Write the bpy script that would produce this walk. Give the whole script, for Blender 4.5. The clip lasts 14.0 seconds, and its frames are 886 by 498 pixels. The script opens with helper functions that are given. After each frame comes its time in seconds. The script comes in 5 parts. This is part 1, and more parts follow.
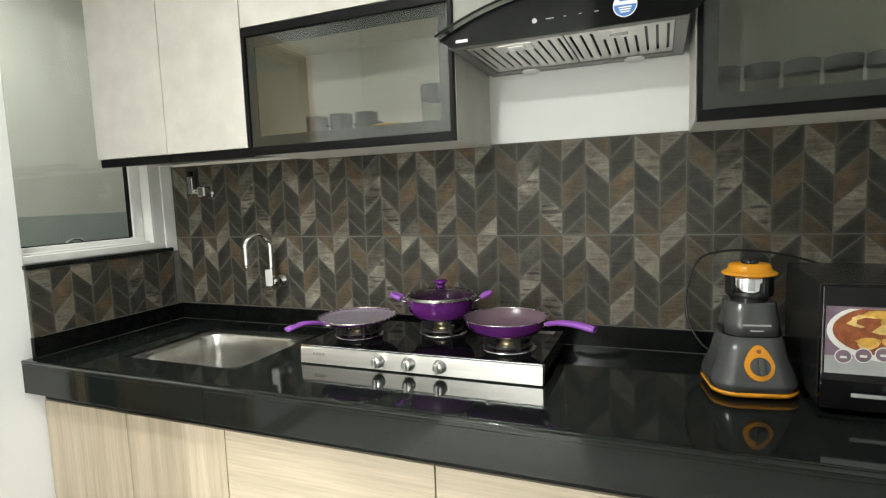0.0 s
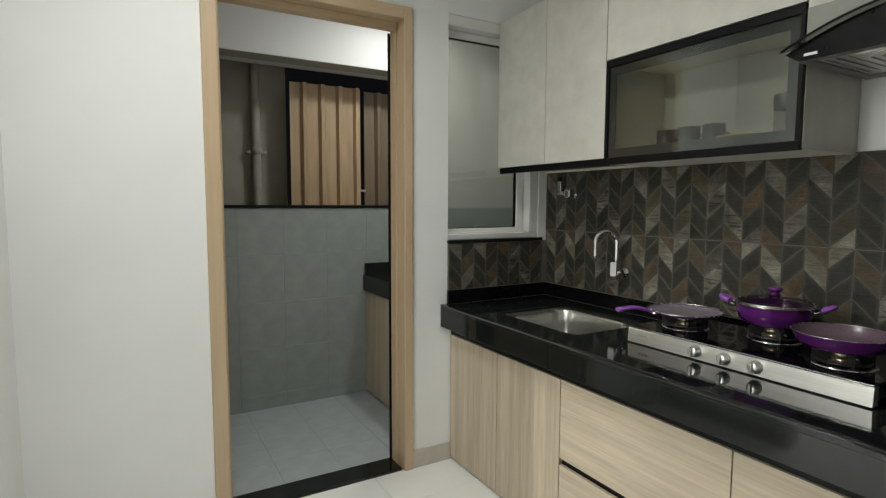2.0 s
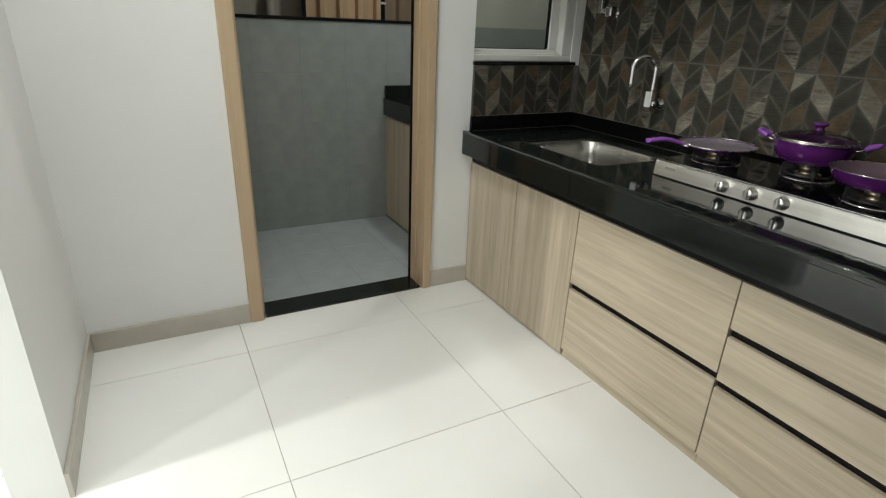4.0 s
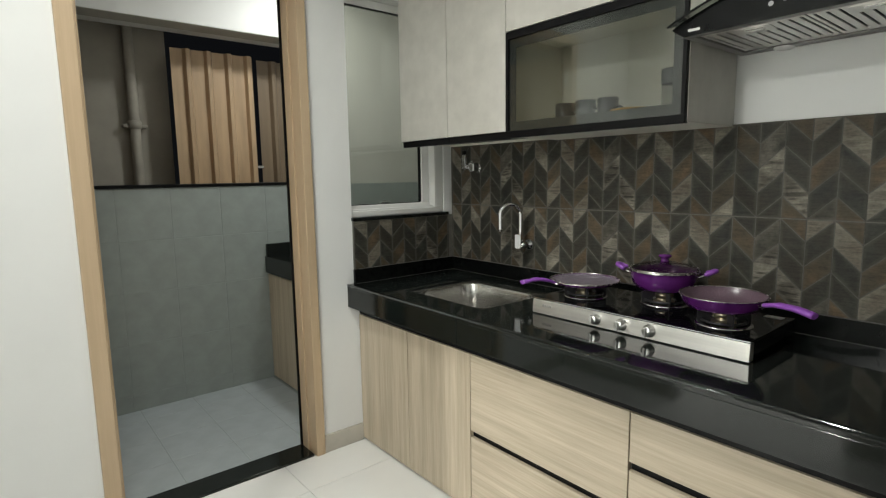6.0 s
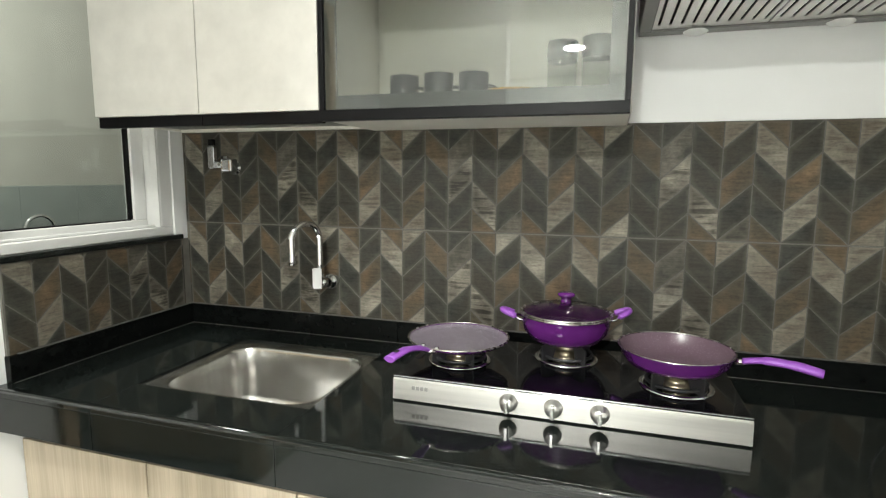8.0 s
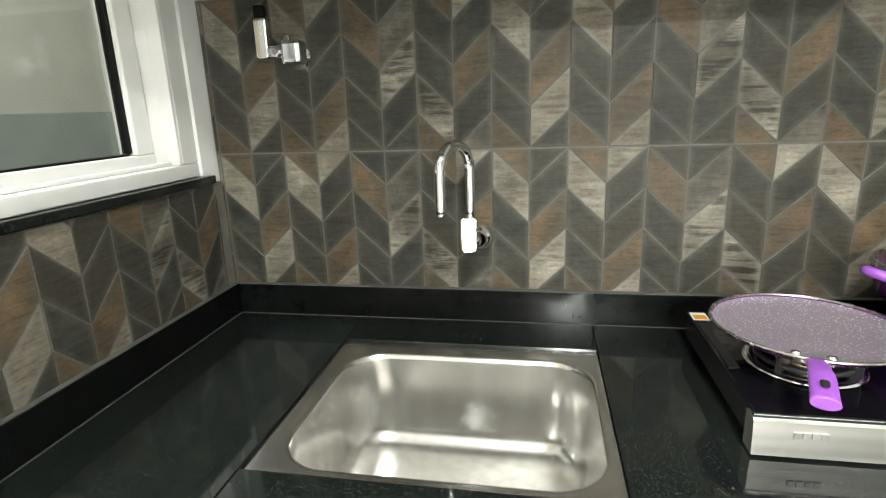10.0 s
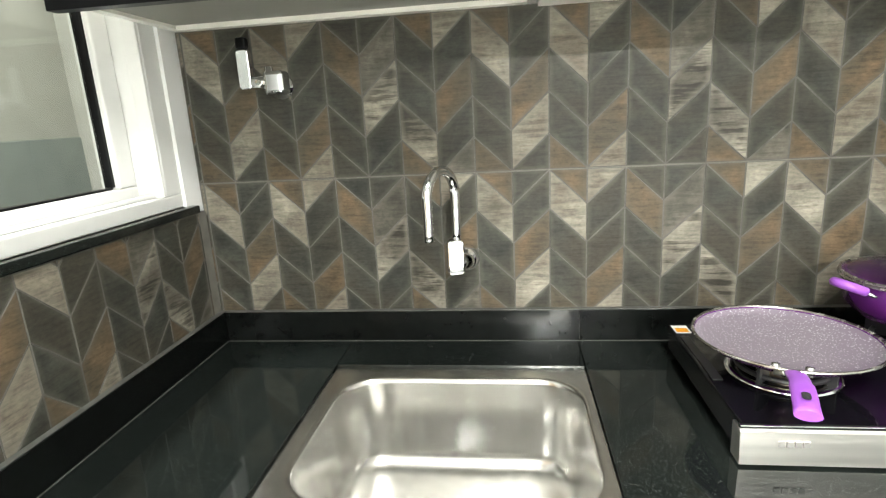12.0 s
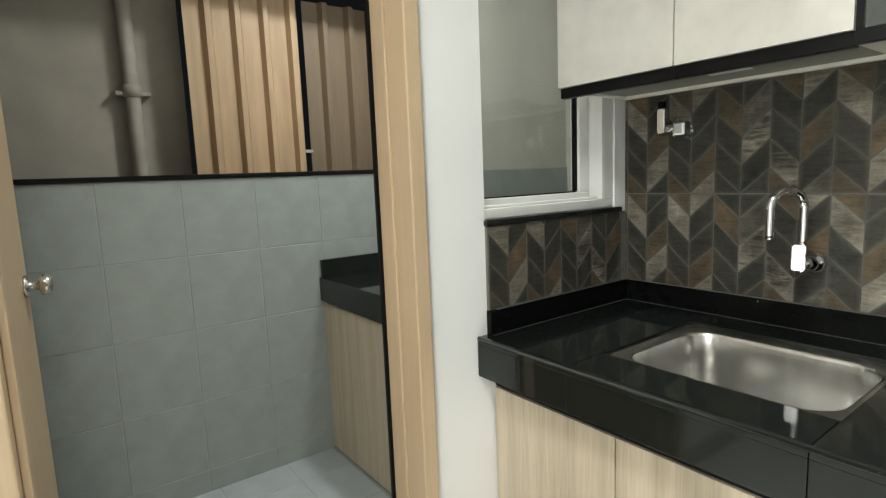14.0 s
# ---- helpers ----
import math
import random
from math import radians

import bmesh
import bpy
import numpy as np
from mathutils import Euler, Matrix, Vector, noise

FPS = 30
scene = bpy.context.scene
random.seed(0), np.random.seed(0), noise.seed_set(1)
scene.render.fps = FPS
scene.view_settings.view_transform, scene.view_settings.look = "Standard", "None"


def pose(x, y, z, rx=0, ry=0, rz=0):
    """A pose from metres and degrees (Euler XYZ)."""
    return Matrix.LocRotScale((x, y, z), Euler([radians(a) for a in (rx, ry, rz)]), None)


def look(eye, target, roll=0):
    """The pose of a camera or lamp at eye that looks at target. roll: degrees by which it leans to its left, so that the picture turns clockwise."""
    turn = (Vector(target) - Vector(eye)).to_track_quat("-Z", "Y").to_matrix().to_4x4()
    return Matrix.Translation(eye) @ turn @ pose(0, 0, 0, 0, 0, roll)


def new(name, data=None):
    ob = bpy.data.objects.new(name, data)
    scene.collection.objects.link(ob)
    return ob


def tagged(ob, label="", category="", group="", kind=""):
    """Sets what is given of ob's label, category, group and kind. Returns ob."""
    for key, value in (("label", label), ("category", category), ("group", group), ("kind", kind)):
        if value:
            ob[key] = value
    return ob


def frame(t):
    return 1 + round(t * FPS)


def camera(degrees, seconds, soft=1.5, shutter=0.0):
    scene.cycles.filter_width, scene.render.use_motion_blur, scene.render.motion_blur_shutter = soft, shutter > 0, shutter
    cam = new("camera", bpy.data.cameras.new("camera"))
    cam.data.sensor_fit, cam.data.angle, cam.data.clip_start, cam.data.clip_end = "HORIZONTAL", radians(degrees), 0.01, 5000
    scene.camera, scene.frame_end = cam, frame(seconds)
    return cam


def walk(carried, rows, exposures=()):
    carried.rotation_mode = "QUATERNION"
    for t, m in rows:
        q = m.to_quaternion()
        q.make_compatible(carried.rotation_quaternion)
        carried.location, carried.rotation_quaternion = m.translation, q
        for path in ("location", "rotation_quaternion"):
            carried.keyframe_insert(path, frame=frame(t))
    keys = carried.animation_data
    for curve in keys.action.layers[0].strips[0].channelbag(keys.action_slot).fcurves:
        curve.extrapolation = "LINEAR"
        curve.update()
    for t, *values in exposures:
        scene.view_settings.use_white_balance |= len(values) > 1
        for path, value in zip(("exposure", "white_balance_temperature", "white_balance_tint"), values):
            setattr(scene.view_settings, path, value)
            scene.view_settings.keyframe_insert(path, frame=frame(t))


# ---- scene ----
cam = camera(78.9, 14.0, soft=1.25)
PATH = [
    (0, (1.952, -1.732, 1.282), (1.2, 0.111, 1.079), -2.1),
    (0.5, (2.105, -1.793, 1.271), (1.035, -0.11, 1.122), -1.4),
    (1, (2.211, -1.831, 1.289), (0.797, -0.425, 1.143), -1.0),
    (1.5, (2.253, -1.878, 1.29), (0.628, -0.721, 1.147), -0.4),
    (2, (2.248, -1.939, 1.275), (0.52, -0.945, 1.107), 0.2),
    (2.5, (2.23, -1.945, 1.242), (0.529, -0.997, 0.79), 1.8),
    (2.7, (2.225, -1.948, 1.234), (0.549, -1.013, 0.672), 2.5),
    (4.8, (2.231, -1.936, 1.247), (0.607, -1.063, 0.473), 2.2),
    (5, (2.233, -1.942, 1.266), (0.563, -1.041, 0.633), 1.0),
    (5.5, (2.236, -1.938, 1.285), (0.511, -0.987, 0.935), -1.2),
    (6, (2.215, -1.891, 1.285), (0.684, -0.633, 1.017), -0.9),
    (6.5, (2.099, -1.827, 1.285), (0.932, -0.224, 1.026), 0.4),
    (7, (1.885, -1.755, 1.294), (1.13, 0.08, 1.044), 0.1),
    (7.5, (1.671, -1.653, 1.274), (1.082, 0.243, 1.034), -0.0),
    (8, (1.395, -1.52, 1.294), (0.812, 0.375, 1.031), 0.4),
    (8.5, (1.084, -1.423, 1.283), (0.557, 0.487, 1.014), 0.1),
    (9, (0.871, -1.26, 1.235), (0.411, 0.654, 0.884), -0.4),
    (11.3, (0.637, -1.014, 1.217), (0.363, 0.876, 0.625), -3.4),
    (11.5, (0.638, -1.024, 1.216), (0.37, 0.876, 0.653), -3.3),
    (12, (0.656, -1.073, 1.251), (0.399, 0.851, 0.769), -3.2),
    (12.5, (0.715, -1.164, 1.258), (0.269, 0.748, 0.876), -3.1),
    (13, (0.804, -1.319, 1.256), (0.025, 0.496, 0.94), -2.8),
    (13.5, (0.95, -1.483, 1.252), (-0.17, 0.146, 0.948), -2.0),
    (14, (1.082, -1.557, 1.217), (-0.515, -0.382, 0.951), -2.3),
]
walk(cam, [(t, look(eye, target, roll)) for t, eye, target, roll in PATH],
     exposures=[(0, -0.02), (1, -0.4), (1.5, -0.78), (2, -1.05), (2.7, -1.08), (4.8, -1.06), (5.5, -1.0), (6.0, -0.8), (6.5, -0.5), (7.5, 0.0), (9, 0.25), (11.3, 1.08), (12, 1.08), (12.5, 0.65), (13.3, -0.08), (14, -0.18)])


# ---- light ----
world = bpy.data.worlds.new("night")
scene.world = world
world.use_nodes = True
world.node_tree.nodes["Background"].inputs["Color"].default_value = (0.55, 0.6, 0.7, 1)
world.node_tree.nodes["Background"].inputs["Strength"].default_value = 0.012


def area_lamp(name, loc, size, watts, colour, spread=180):
    d = bpy.data.lights.new(name, "AREA")
    d.shape, d.size, d.energy, d.color = "DISK", size, watts, colour
    d.spread = radians(spread)
    o = new(name, d)
    o.matrix_world = pose(*loc)
    return o


CEIL = 2.72
WHITE_LED = (0.985, 1.0, 0.945)
LAMPS = [(0.95, -1.72, CEIL, 0.44, 30), (0.99, -4.85, 2.62, 0.20, 225), (2.14, -4.85, 2.62, 0.20, 115)]
for lx, ly, lz, ls, lw in LAMPS:
    area_lamp("ceiling_light_glow", (lx, ly, lz - 0.035), ls, lw, WHITE_LED, 140 if lz == CEIL else 180)
# Unseen fill lamp, added to brighten the balcony; it has no fixture.
UTILITY_FILL = (-0.55, -0.30)
area_lamp("utility_light_glow", (*UTILITY_FILL, 2.53), 0.20, 24.0, (0.98, 1.0, 0.95))

# ---- materials ----


def nodes(name, rough=0.5, metal=0.0, spec=0.5, coat=0.0):
    m = bpy.data.materials.new(name)
    m.use_nodes = True
    n, l = m.node_tree.nodes, m.node_tree.links
    b = n["Principled BSDF"]
    b.inputs["Roughness"].default_value = rough
    b.inputs["Metallic"].default_value = metal
    b.inputs["Specular IOR Level"].default_value = spec
    b.inputs["Coat Weight"].default_value = coat
    return m, n, l, b


def rgb(c):
    return (c[0], c[1], c[2], 1.0)


def tex_coord(n, l, scale=(1, 1, 1)):
    tc, mp = n.new("ShaderNodeTexCoord"), n.new("ShaderNodeMapping")
    mp.inputs["Scale"].default_value = scale
    l.new(tc.outputs["Object"], mp.inputs["Vector"])
    return mp.outputs["Vector"]


def noise_tex(n, l, vec, scale, detail=4.0, rough=0.55):
    t = n.new("ShaderNodeTexNoise")
    t.inputs["Scale"].default_value, t.inputs["Detail"].default_value, t.inputs["Roughness"].default_value = scale, detail, rough
    l.new(vec, t.inputs["Vector"])
    return t.outputs["Fac"]


def ramp(n, l, fac, stops):
    r = n.new("ShaderNodeValToRGB")
    e = r.color_ramp.elements
    while len(e) < len(stops):
        e.new(0.5)
    for el, (p, c) in zip(e, stops):
        el.position, el.color = p, rgb(c)
    l.new(fac, r.inputs["Fac"])
    return r.outputs["Color"]


def mix(n, l, fac, a, b, mode="MIX"):
    x = n.new("ShaderNodeMix")
    x.data_type, x.blend_type = "RGBA", mode
    for key, v in ((0, fac), (6, a), (7, b)):
        if isinstance(v, bpy.types.NodeSocket):
            l.new(v, x.inputs[key])
        else:
            x.inputs[key].default_value = v if key == 0 else rgb(v)
    return x.outputs[2]


def bump(n, l, b, fac, strength, dist=0.002):
    k = n.new("ShaderNodeBump")
    k.inputs["Strength"].default_value, k.inputs["Distance"].default_value = strength, dist
    l.new(fac, k.inputs["Height"])
    l.new(k.outputs["Normal"], b.inputs["Normal"])


def plain(name, c, rough=0.5, metal=0.0, vary=0.06, scale=18.0, relief=0.06, spec=0.5, coat=0.0, stretch=(1, 1, 1)):
    """A surface of one colour with faint cloudy variation and a fine relief."""
    m, n, l, b = nodes(name, rough, metal, spec, coat)
    v = tex_coord(n, l, stretch)
    f = noise_tex(n, l, v, scale)
    lo, hi = [x * (1 - vary) for x in c], [min(1, x * (1 + vary)) for x in c]
    l.new(ramp(n, l, f, [(0.3, lo), (0.7, hi)]), b.inputs["Base Color"])
    fine = noise_tex(n, l, v, scale * 14, 3)
    if relief:
        bump(n, l, b, fine, relief, 0.001)
    r = n.new("ShaderNodeMapRange")
    r.inputs[3].default_value, r.inputs[4].default_value = max(0.02, rough * 0.85), min(1, rough * 1.15)
    l.new(f, r.inputs[0])
    l.new(r.outputs[0], b.inputs["Roughness"])
    return m


def wood(name, a, b_, axis, rough=0.45, ring=26.0, soft=0.0):
    """Straight-grained laminate; axis 0, 1 or 2 is the way of the grain."""
    m, n, l, b = nodes(name, rough)
    s = [ring, ring, ring]
    s[axis] = ring * 0.035
    v = tex_coord(n, l, s)
    info = n.new("ShaderNodeObjectInfo")
    add = n.new("ShaderNodeVectorMath")
    l.new(v, add.inputs[0])
    k = n.new("ShaderNodeVectorMath")
    k.operation = "SCALE"
    k.inputs[0].default_value = (7, 5, 3)
    l.new(info.outputs["Random"], k.inputs["Scale"])
    l.new(k.outputs[0], add.inputs[1])
    v = add.outputs[0]
    f1 = noise_tex(n, l, v, 1.0, 5, 0.65)
    f2 = noise_tex(n, l, v, 7.0, 3, 0.6)
    c1 = ramp(n, l, f1, [(0.32, a), (0.68, b_)])
    c2 = ramp(n, l, f2, [(0.35, (0.80, 0.78, 0.75)), (0.62, (1, 1, 1))])
    l.new(mix(n, l, 0.55 * (1 - soft), c1, c2, "MULTIPLY"), b.inputs["Base Color"])
    bump(n, l, b, f2, 0.12 * (1 - soft), 0.001)
    return m


def tile_piece(name, low, high, streak=0.0, tinge=None, rim=(0.105, 0.098, 0.082)):
    """Rustic ceramic with a rubbed wood print; every piece a little different."""
    m, n, l, b = nodes(name, 0.55, 0.0, 0.22)
    info, geo = n.new("ShaderNodeObjectInfo"), n.new("ShaderNodeNewGeometry")
    both = n.new("ShaderNodeMath")
    l.new(info.outputs["Random"], both.inputs[0])
    l.new(geo.outputs["Random Per Island"], both.inputs[1])
    k = n.new("ShaderNodeVectorMath")
    k.operation = "SCALE"
    k.inputs[0].default_value = (11, 17, 23)
    l.new(both.outputs[0], k.inputs["Scale"])

    def field(scale, size, detail, rough):
        a = n.new("ShaderNodeVectorMath")
        l.new(tex_coord(n, l, scale), a.inputs[0])
        l.new(k.outputs[0], a.inputs[1])
        return noise_tex(n, l, a.outputs[0], size, detail, rough)

    grain = field((16, 150, 150), 1.0, 5, 0.7)
    cloud = field((1, 1, 1), 17, 5, 0.6)
    fleck = field((1, 1.6, 1), 120, 4, 0.7)
    c = ramp(n, l, cloud, [(0.28, low), (0.66, high)])
    if tinge:
        c = mix(n, l, ramp(n, l, field((1, 1, 1), 9, 3, 0.5), [(0.38, (0, 0, 0)), (0.62, (1, 1, 1))]), c, tinge)
    g = ramp(n, l, grain, [(0.30, (0.50, 0.49, 0.48)), (0.52, (1.0, 1.0, 1.0)), (0.74, (1.22, 1.21, 1.18))])
    c = mix(n, l, 0.75, c, g, "MULTIPLY")
    if streak:
        lines = field((7, 70, 70), 1.0, 4, 0.6)
        s = ramp(n, l, lines, [(0.42, (0.24, 0.235, 0.22)), (0.50, (1, 1, 1))])
        c = mix(n, l, streak, c, s, "MULTIPLY")
    f = ramp(n, l, fleck, [(0.30, (0.70, 0.70, 0.69)), (0.5, (1, 1, 1)), (0.78, (1.3, 1.28, 1.24))])
    c = mix(n, l, 0.85, c, f, "MULTIPLY")
    at = n.new("ShaderNodeAttribute")
    at.attribute_name = "wear"
    ragged = n.new("ShaderNodeMath")
    ragged.operation = "MULTIPLY"
    l.new(at.outputs["Fac"], ragged.inputs[0])
    rr = n.new("ShaderNodeMapRange")
    rr.inputs[1].default_value, rr.inputs[2].default_value, rr.inputs[3].default_value, rr.inputs[4].default_value = 0.3, 0.7, 0.15, 0.75
    l.new(cloud, rr.inputs[0])
    l.new(rr.outputs[0], ragged.inputs[1])
    c = mix(n, l, ragged.outputs[0], c, rim)
    t = ramp(n, l, both.outputs[0], [(0.0, (0.86, 0.86, 0.87)), (1.0, (1.10, 1.08, 1.05))])
    l.new(mix(n, l, 0.7, c, t, "MULTIPLY"), b.inputs["Base Color"])
    r = n.new("ShaderNodeMapRange")
    r.inputs[3].default_value, r.inputs[4].default_value = 0.42, 0.66
    l.new(cloud, r.inputs[0])
    l.new(r.outputs[0], b.inputs["Roughness"])
    bump(n, l, b, grain, 0.42, 0.0014)
    return m


def glass(name, tint, rough=0.0, face=0.045):
    """A thin pane: mostly clear, with a true gloss."""
    m, n, l, b = nodes(name, rough)
    out = n["Material Output"]
    tr, gl, lw, mx = n.new("ShaderNodeBsdfTransparent"), n.new("ShaderNodeBsdfGlossy"), n.new("ShaderNodeLayerWeight"), n.new("ShaderNodeMixShader")
    tr.inputs["Color"].default_value = rgb(tint)
    gl.inputs["Roughness"].default_value = rough
    pw, ml = n.new("ShaderNodeMath"), n.new("ShaderNodeMath")
    pw.operation, ml.operation = "POWER", "MULTIPLY_ADD"
    pw.inputs[1].default_value, ml.inputs[1].default_value, ml.inputs[2].default_value = 5.0, 0.9, face
    l.new(lw.outputs["Facing"], pw.inputs[0])
    l.new(pw.outputs[0], ml.inputs[0])
    l.new(ml.outputs[0], mx.inputs[0])
    l.new(tr.outputs[0], mx.inputs[1])
    l.new(gl.outputs[0], mx.inputs[2])
    l.new(mx.outputs[0], out.inputs["Surface"])
    return m


def granite(name):
    m, n, l, b = nodes(name, 0.06, 0.0, 0.42)
    v = tex_coord(n, l)
    f = noise_tex(n, l, v, 470, 2, 0.55)
    g = noise_tex(n, l, v, 9, 4)
    c = ramp(n, l, f, [(0.50, (0.0060, 0.0080, 0.0071)), (0.63, (0.012, 0.0145, 0.0135)), (0.72, (0.055, 0.059, 0.056))])
    l.new(c, b.inputs["Base Color"])
    r = n.new("ShaderNodeMapRange")
    r.inputs[3].default_value, r.inputs[4].default_value = 0.035, 0.085
    l.new(g, r.inputs[0])
    l.new(r.outputs[0], b.inputs["Roughness"])
    return m


def brushed(name, c, rough, stretch):
    m, n, l, b = nodes(name, rough, 1.0)
    v = tex_coord(n, l, stretch)
    f = noise_tex(n, l, v, 60, 3)
    l.new(ramp(n, l, f, [(0.3, [x * 0.85 for x in c]), (0.7, c)]), b.inputs["Base Color"])
    bump(n, l, b, f, 0.05, 0.0005)
    r = n.new("ShaderNodeMapRange")
    r.inputs[3].default_value, r.inputs[4].default_value = rough * 0.8, rough * 1.25
    l.new(f, r.inputs[0])
    l.new(r.outputs[0], b.inputs["Roughness"])
    return m


def speckled(name, base, dots, rough=0.35):
    m, n, l, b = nodes(name, rough)
    v = tex_coord(n, l)
    t = n.new("ShaderNodeTexVoronoi")
    t.inputs["Scale"].default_value = 290
    l.new(v, t.inputs["Vector"])
    f = noise_tex(n, l, v, 320, 2)
    a = n.new("ShaderNodeMath")
    a.operation = "ADD"
    l.new(t.outputs["Distance"], a.inputs[0])
    l.new(f, a.inputs[1])
    l.new(ramp(n, l, a.outputs[0], [(0.68, dots), (0.76, base)]), b.inputs["Base Color"])
    return m


def glowing(name, c, strength):
    m, n, l, b = nodes(name, 0.4)
    b.inputs["Base Color"].default_value = rgb(c)
    b.inputs["Emission Color"].default_value = rgb(c)
    b.inputs["Emission Strength"].default_value = strength
    return m


M_WALL = plain("wall_paint", (0.80, 0.805, 0.795), 0.5, vary=0.02, scale=3, relief=0.05)
M_CEIL = plain("ceiling_paint", (0.8, 0.8, 0.78), 0.7, vary=0.02, scale=3)
M_FLOOR = plain("polished_floor_tile", (0.84, 0.84, 0.82), 0.07, vary=0.03, scale=2.2, relief=0.0)
M_GROUT = plain("grout", (0.42, 0.38, 0.33), 0.8)
M_SKIRT = plain("skirting_tile", (0.50, 0.47, 0.41), 0.25, vary=0.04)
M_GRANITE = granite("black_granite")
M_GRANITE_EDGE = plain("polished_granite_edge", (0.0060, 0.0082, 0.0074), 0.075, vary=0.3, scale=40, relief=0.008, spec=0.42)
M_UPSTAND = plain("upstand_granite", (0.0045, 0.0052, 0.0049), 0.16, vary=0.25, scale=40, relief=0.01, spec=0.14)
M_CAB_V = wood("oak_laminate_upright", (0.40, 0.335, 0.245), (0.575, 0.495, 0.380), 2)
M_CAB_H = wood("oak_laminate_level", (0.40, 0.335, 0.245), (0.575, 0.495, 0.380), 0)
M_TEAK = wood("door_frame_wood", (0.49, 0.365, 0.235), (0.545, 0.41, 0.27), 2, 0.4, soft=0.7)
M_TEAK_H = wood("door_head_wood", (0.49, 0.365, 0.235), (0.545, 0.41, 0.27), 1, 0.4, soft=0.7)
M_STONE = plain("stone_laminate", (0.535, 0.52, 0.475), 0.42, vary=0.07, scale=14, relief=0.12)
M_CARCASS = plain("white_laminate", (0.80, 0.78, 0.71), 0.35, vary=0.03)
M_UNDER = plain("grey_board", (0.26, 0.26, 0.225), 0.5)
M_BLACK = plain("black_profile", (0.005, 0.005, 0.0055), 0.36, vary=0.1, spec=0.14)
M_SMOKE = glass("smoked_glass", (0.72, 0.735, 0.71), face=0.075)
M_CLEAR = glass("window_glass", (0.86, 0.88, 0.86))
M_JARGLASS = glass("jar_glass", (0.80, 0.82, 0.80))
M_LIDGLASS = glass("lid_glass", (0.72, 0.68, 0.70))
M_UPVC = plain("white_frame", (0.70, 0.70, 0.68), 0.35, vary=0.02)
M_CHROME = plain("chrome", (0.85, 0.86, 0.88), 0.06, 1.0, vary=0.02, relief=0)
M_STEEL = brushed("brushed_steel", (0.62, 0.60, 0.57), 0.26, (0.04, 1, 1))
M_HOBSTEEL = brushed("hob_front_steel", (0.90, 0.88, 0.84), 0.34, (0.04, 1, 1))
M_KNOB = plain("satin_metal", (0.88, 0.875, 0.86), 0.30, 1.0, vary=0.03, relief=0)
M_MARK = plain("pressed_mark", (0.46, 0.45, 0.43), 0.4, 0.6, relief=0)
M_SINK = brushed("sink_steel", (0.70, 0.69, 0.665), 0.24, (1, 1, 0.06))
M_HOBGLASS = plain("black_hob_glass", (0.004, 0.004, 0.005), 0.04, vary=0.1, relief=0)
M_HOODGLASS = plain("hood_glass", (0.004, 0.0045, 0.0045), 0.07, vary=0.1, relief=0, spec=0.14)
M_IRON = plain("cast_iron", (0.02, 0.02, 0.022), 0.45)
M_BRASS = plain("burner_metal", (0.52, 0.45, 0.33), 0.32, 1.0)
M_PURPLE = plain("purple_enamel", (0.098, 0.015, 0.140), 0.14, vary=0.08, relief=0, coat=0.4)
M_PURPLE_GRIP = plain("purple_grip", (0.26, 0.075, 0.42), 0.4, vary=0.05)
M_TAWA = speckled("speckled_coating", (0.185, 0.155, 0.190), (0.56, 0.54, 0.58), 0.30)
M_PANIN = speckled("pan_coating", (0.13, 0.085, 0.11), (0.2, 0.15, 0.18), 0.25)
M_GREY_PL = plain("grey_plastic", (0.075, 0.078, 0.08), 0.2, vary=0.05, relief=0, coat=0.3)
M_ORANGE = plain("orange_plastic", (0.78, 0.33, 0.018), 0.25, vary=0.04, relief=0)
M_DARK_PL = plain("dark_plastic", (0.02, 0.021, 0.023), 0.25, vary=0.08, relief=0)
M_CUP = plain("dark_ceramic", (0.055, 0.062, 0.066), 0.3)
M_LIDGREY = plain("slate_plastic", (0.075, 0.085, 0.09), 0.4)
M_UTTILE = plain("grey_wall_tile", (0.27, 0.30, 0.285), 0.45, vary=0.10, scale=9, relief=0.25)
M_UTFLOOR = plain("grey_floor_tile", (0.33, 0.365, 0.375), 0.4, vary=0.10, scale=9, relief=0.25)
M_UTGROUT = plain("dark_grout", (0.27, 0.30, 0.285), 0.8)
M_PLASTER = plain("beige_plaster", (0.46, 0.45, 0.41), 0.85, vary=0.06, scale=6, relief=0.3)
M_SHAFT = plain("brown_plaster", (0.37, 0.345, 0.295), 0.9, vary=0.10, scale=5, relief=0.3)
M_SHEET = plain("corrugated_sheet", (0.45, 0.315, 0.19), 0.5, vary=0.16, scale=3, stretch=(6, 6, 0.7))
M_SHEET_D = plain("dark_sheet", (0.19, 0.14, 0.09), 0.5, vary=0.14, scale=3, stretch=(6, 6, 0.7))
M_PIPE = plain("pipe_paint", (0.37, 0.345, 0.295), 0.7, vary=0.12, scale=9, relief=0.2)
M_HOODGREY = plain("grey_enamel", (0.16, 0.155, 0.145), 0.35)
M_FILTER = brushed("baffle_steel", (0.72, 0.71, 0.68), 0.3, (1, 0.05, 1))
M_PAPER = plain("white_print", (0.8, 0.8, 0.78), 0.4, relief=0)
M_BLUE = plain("blue_print", (0.03, 0.17, 0.50), 0.4, relief=0)
M_MAUVE = plain("mauve_print", (0.22, 0.15, 0.20), 0.35, vary=0.25, scale=30, relief=0)
M_CURRY = plain("golden_print", (0.66, 0.38, 0.07), 0.35, vary=0.3, scale=60, relief=0)
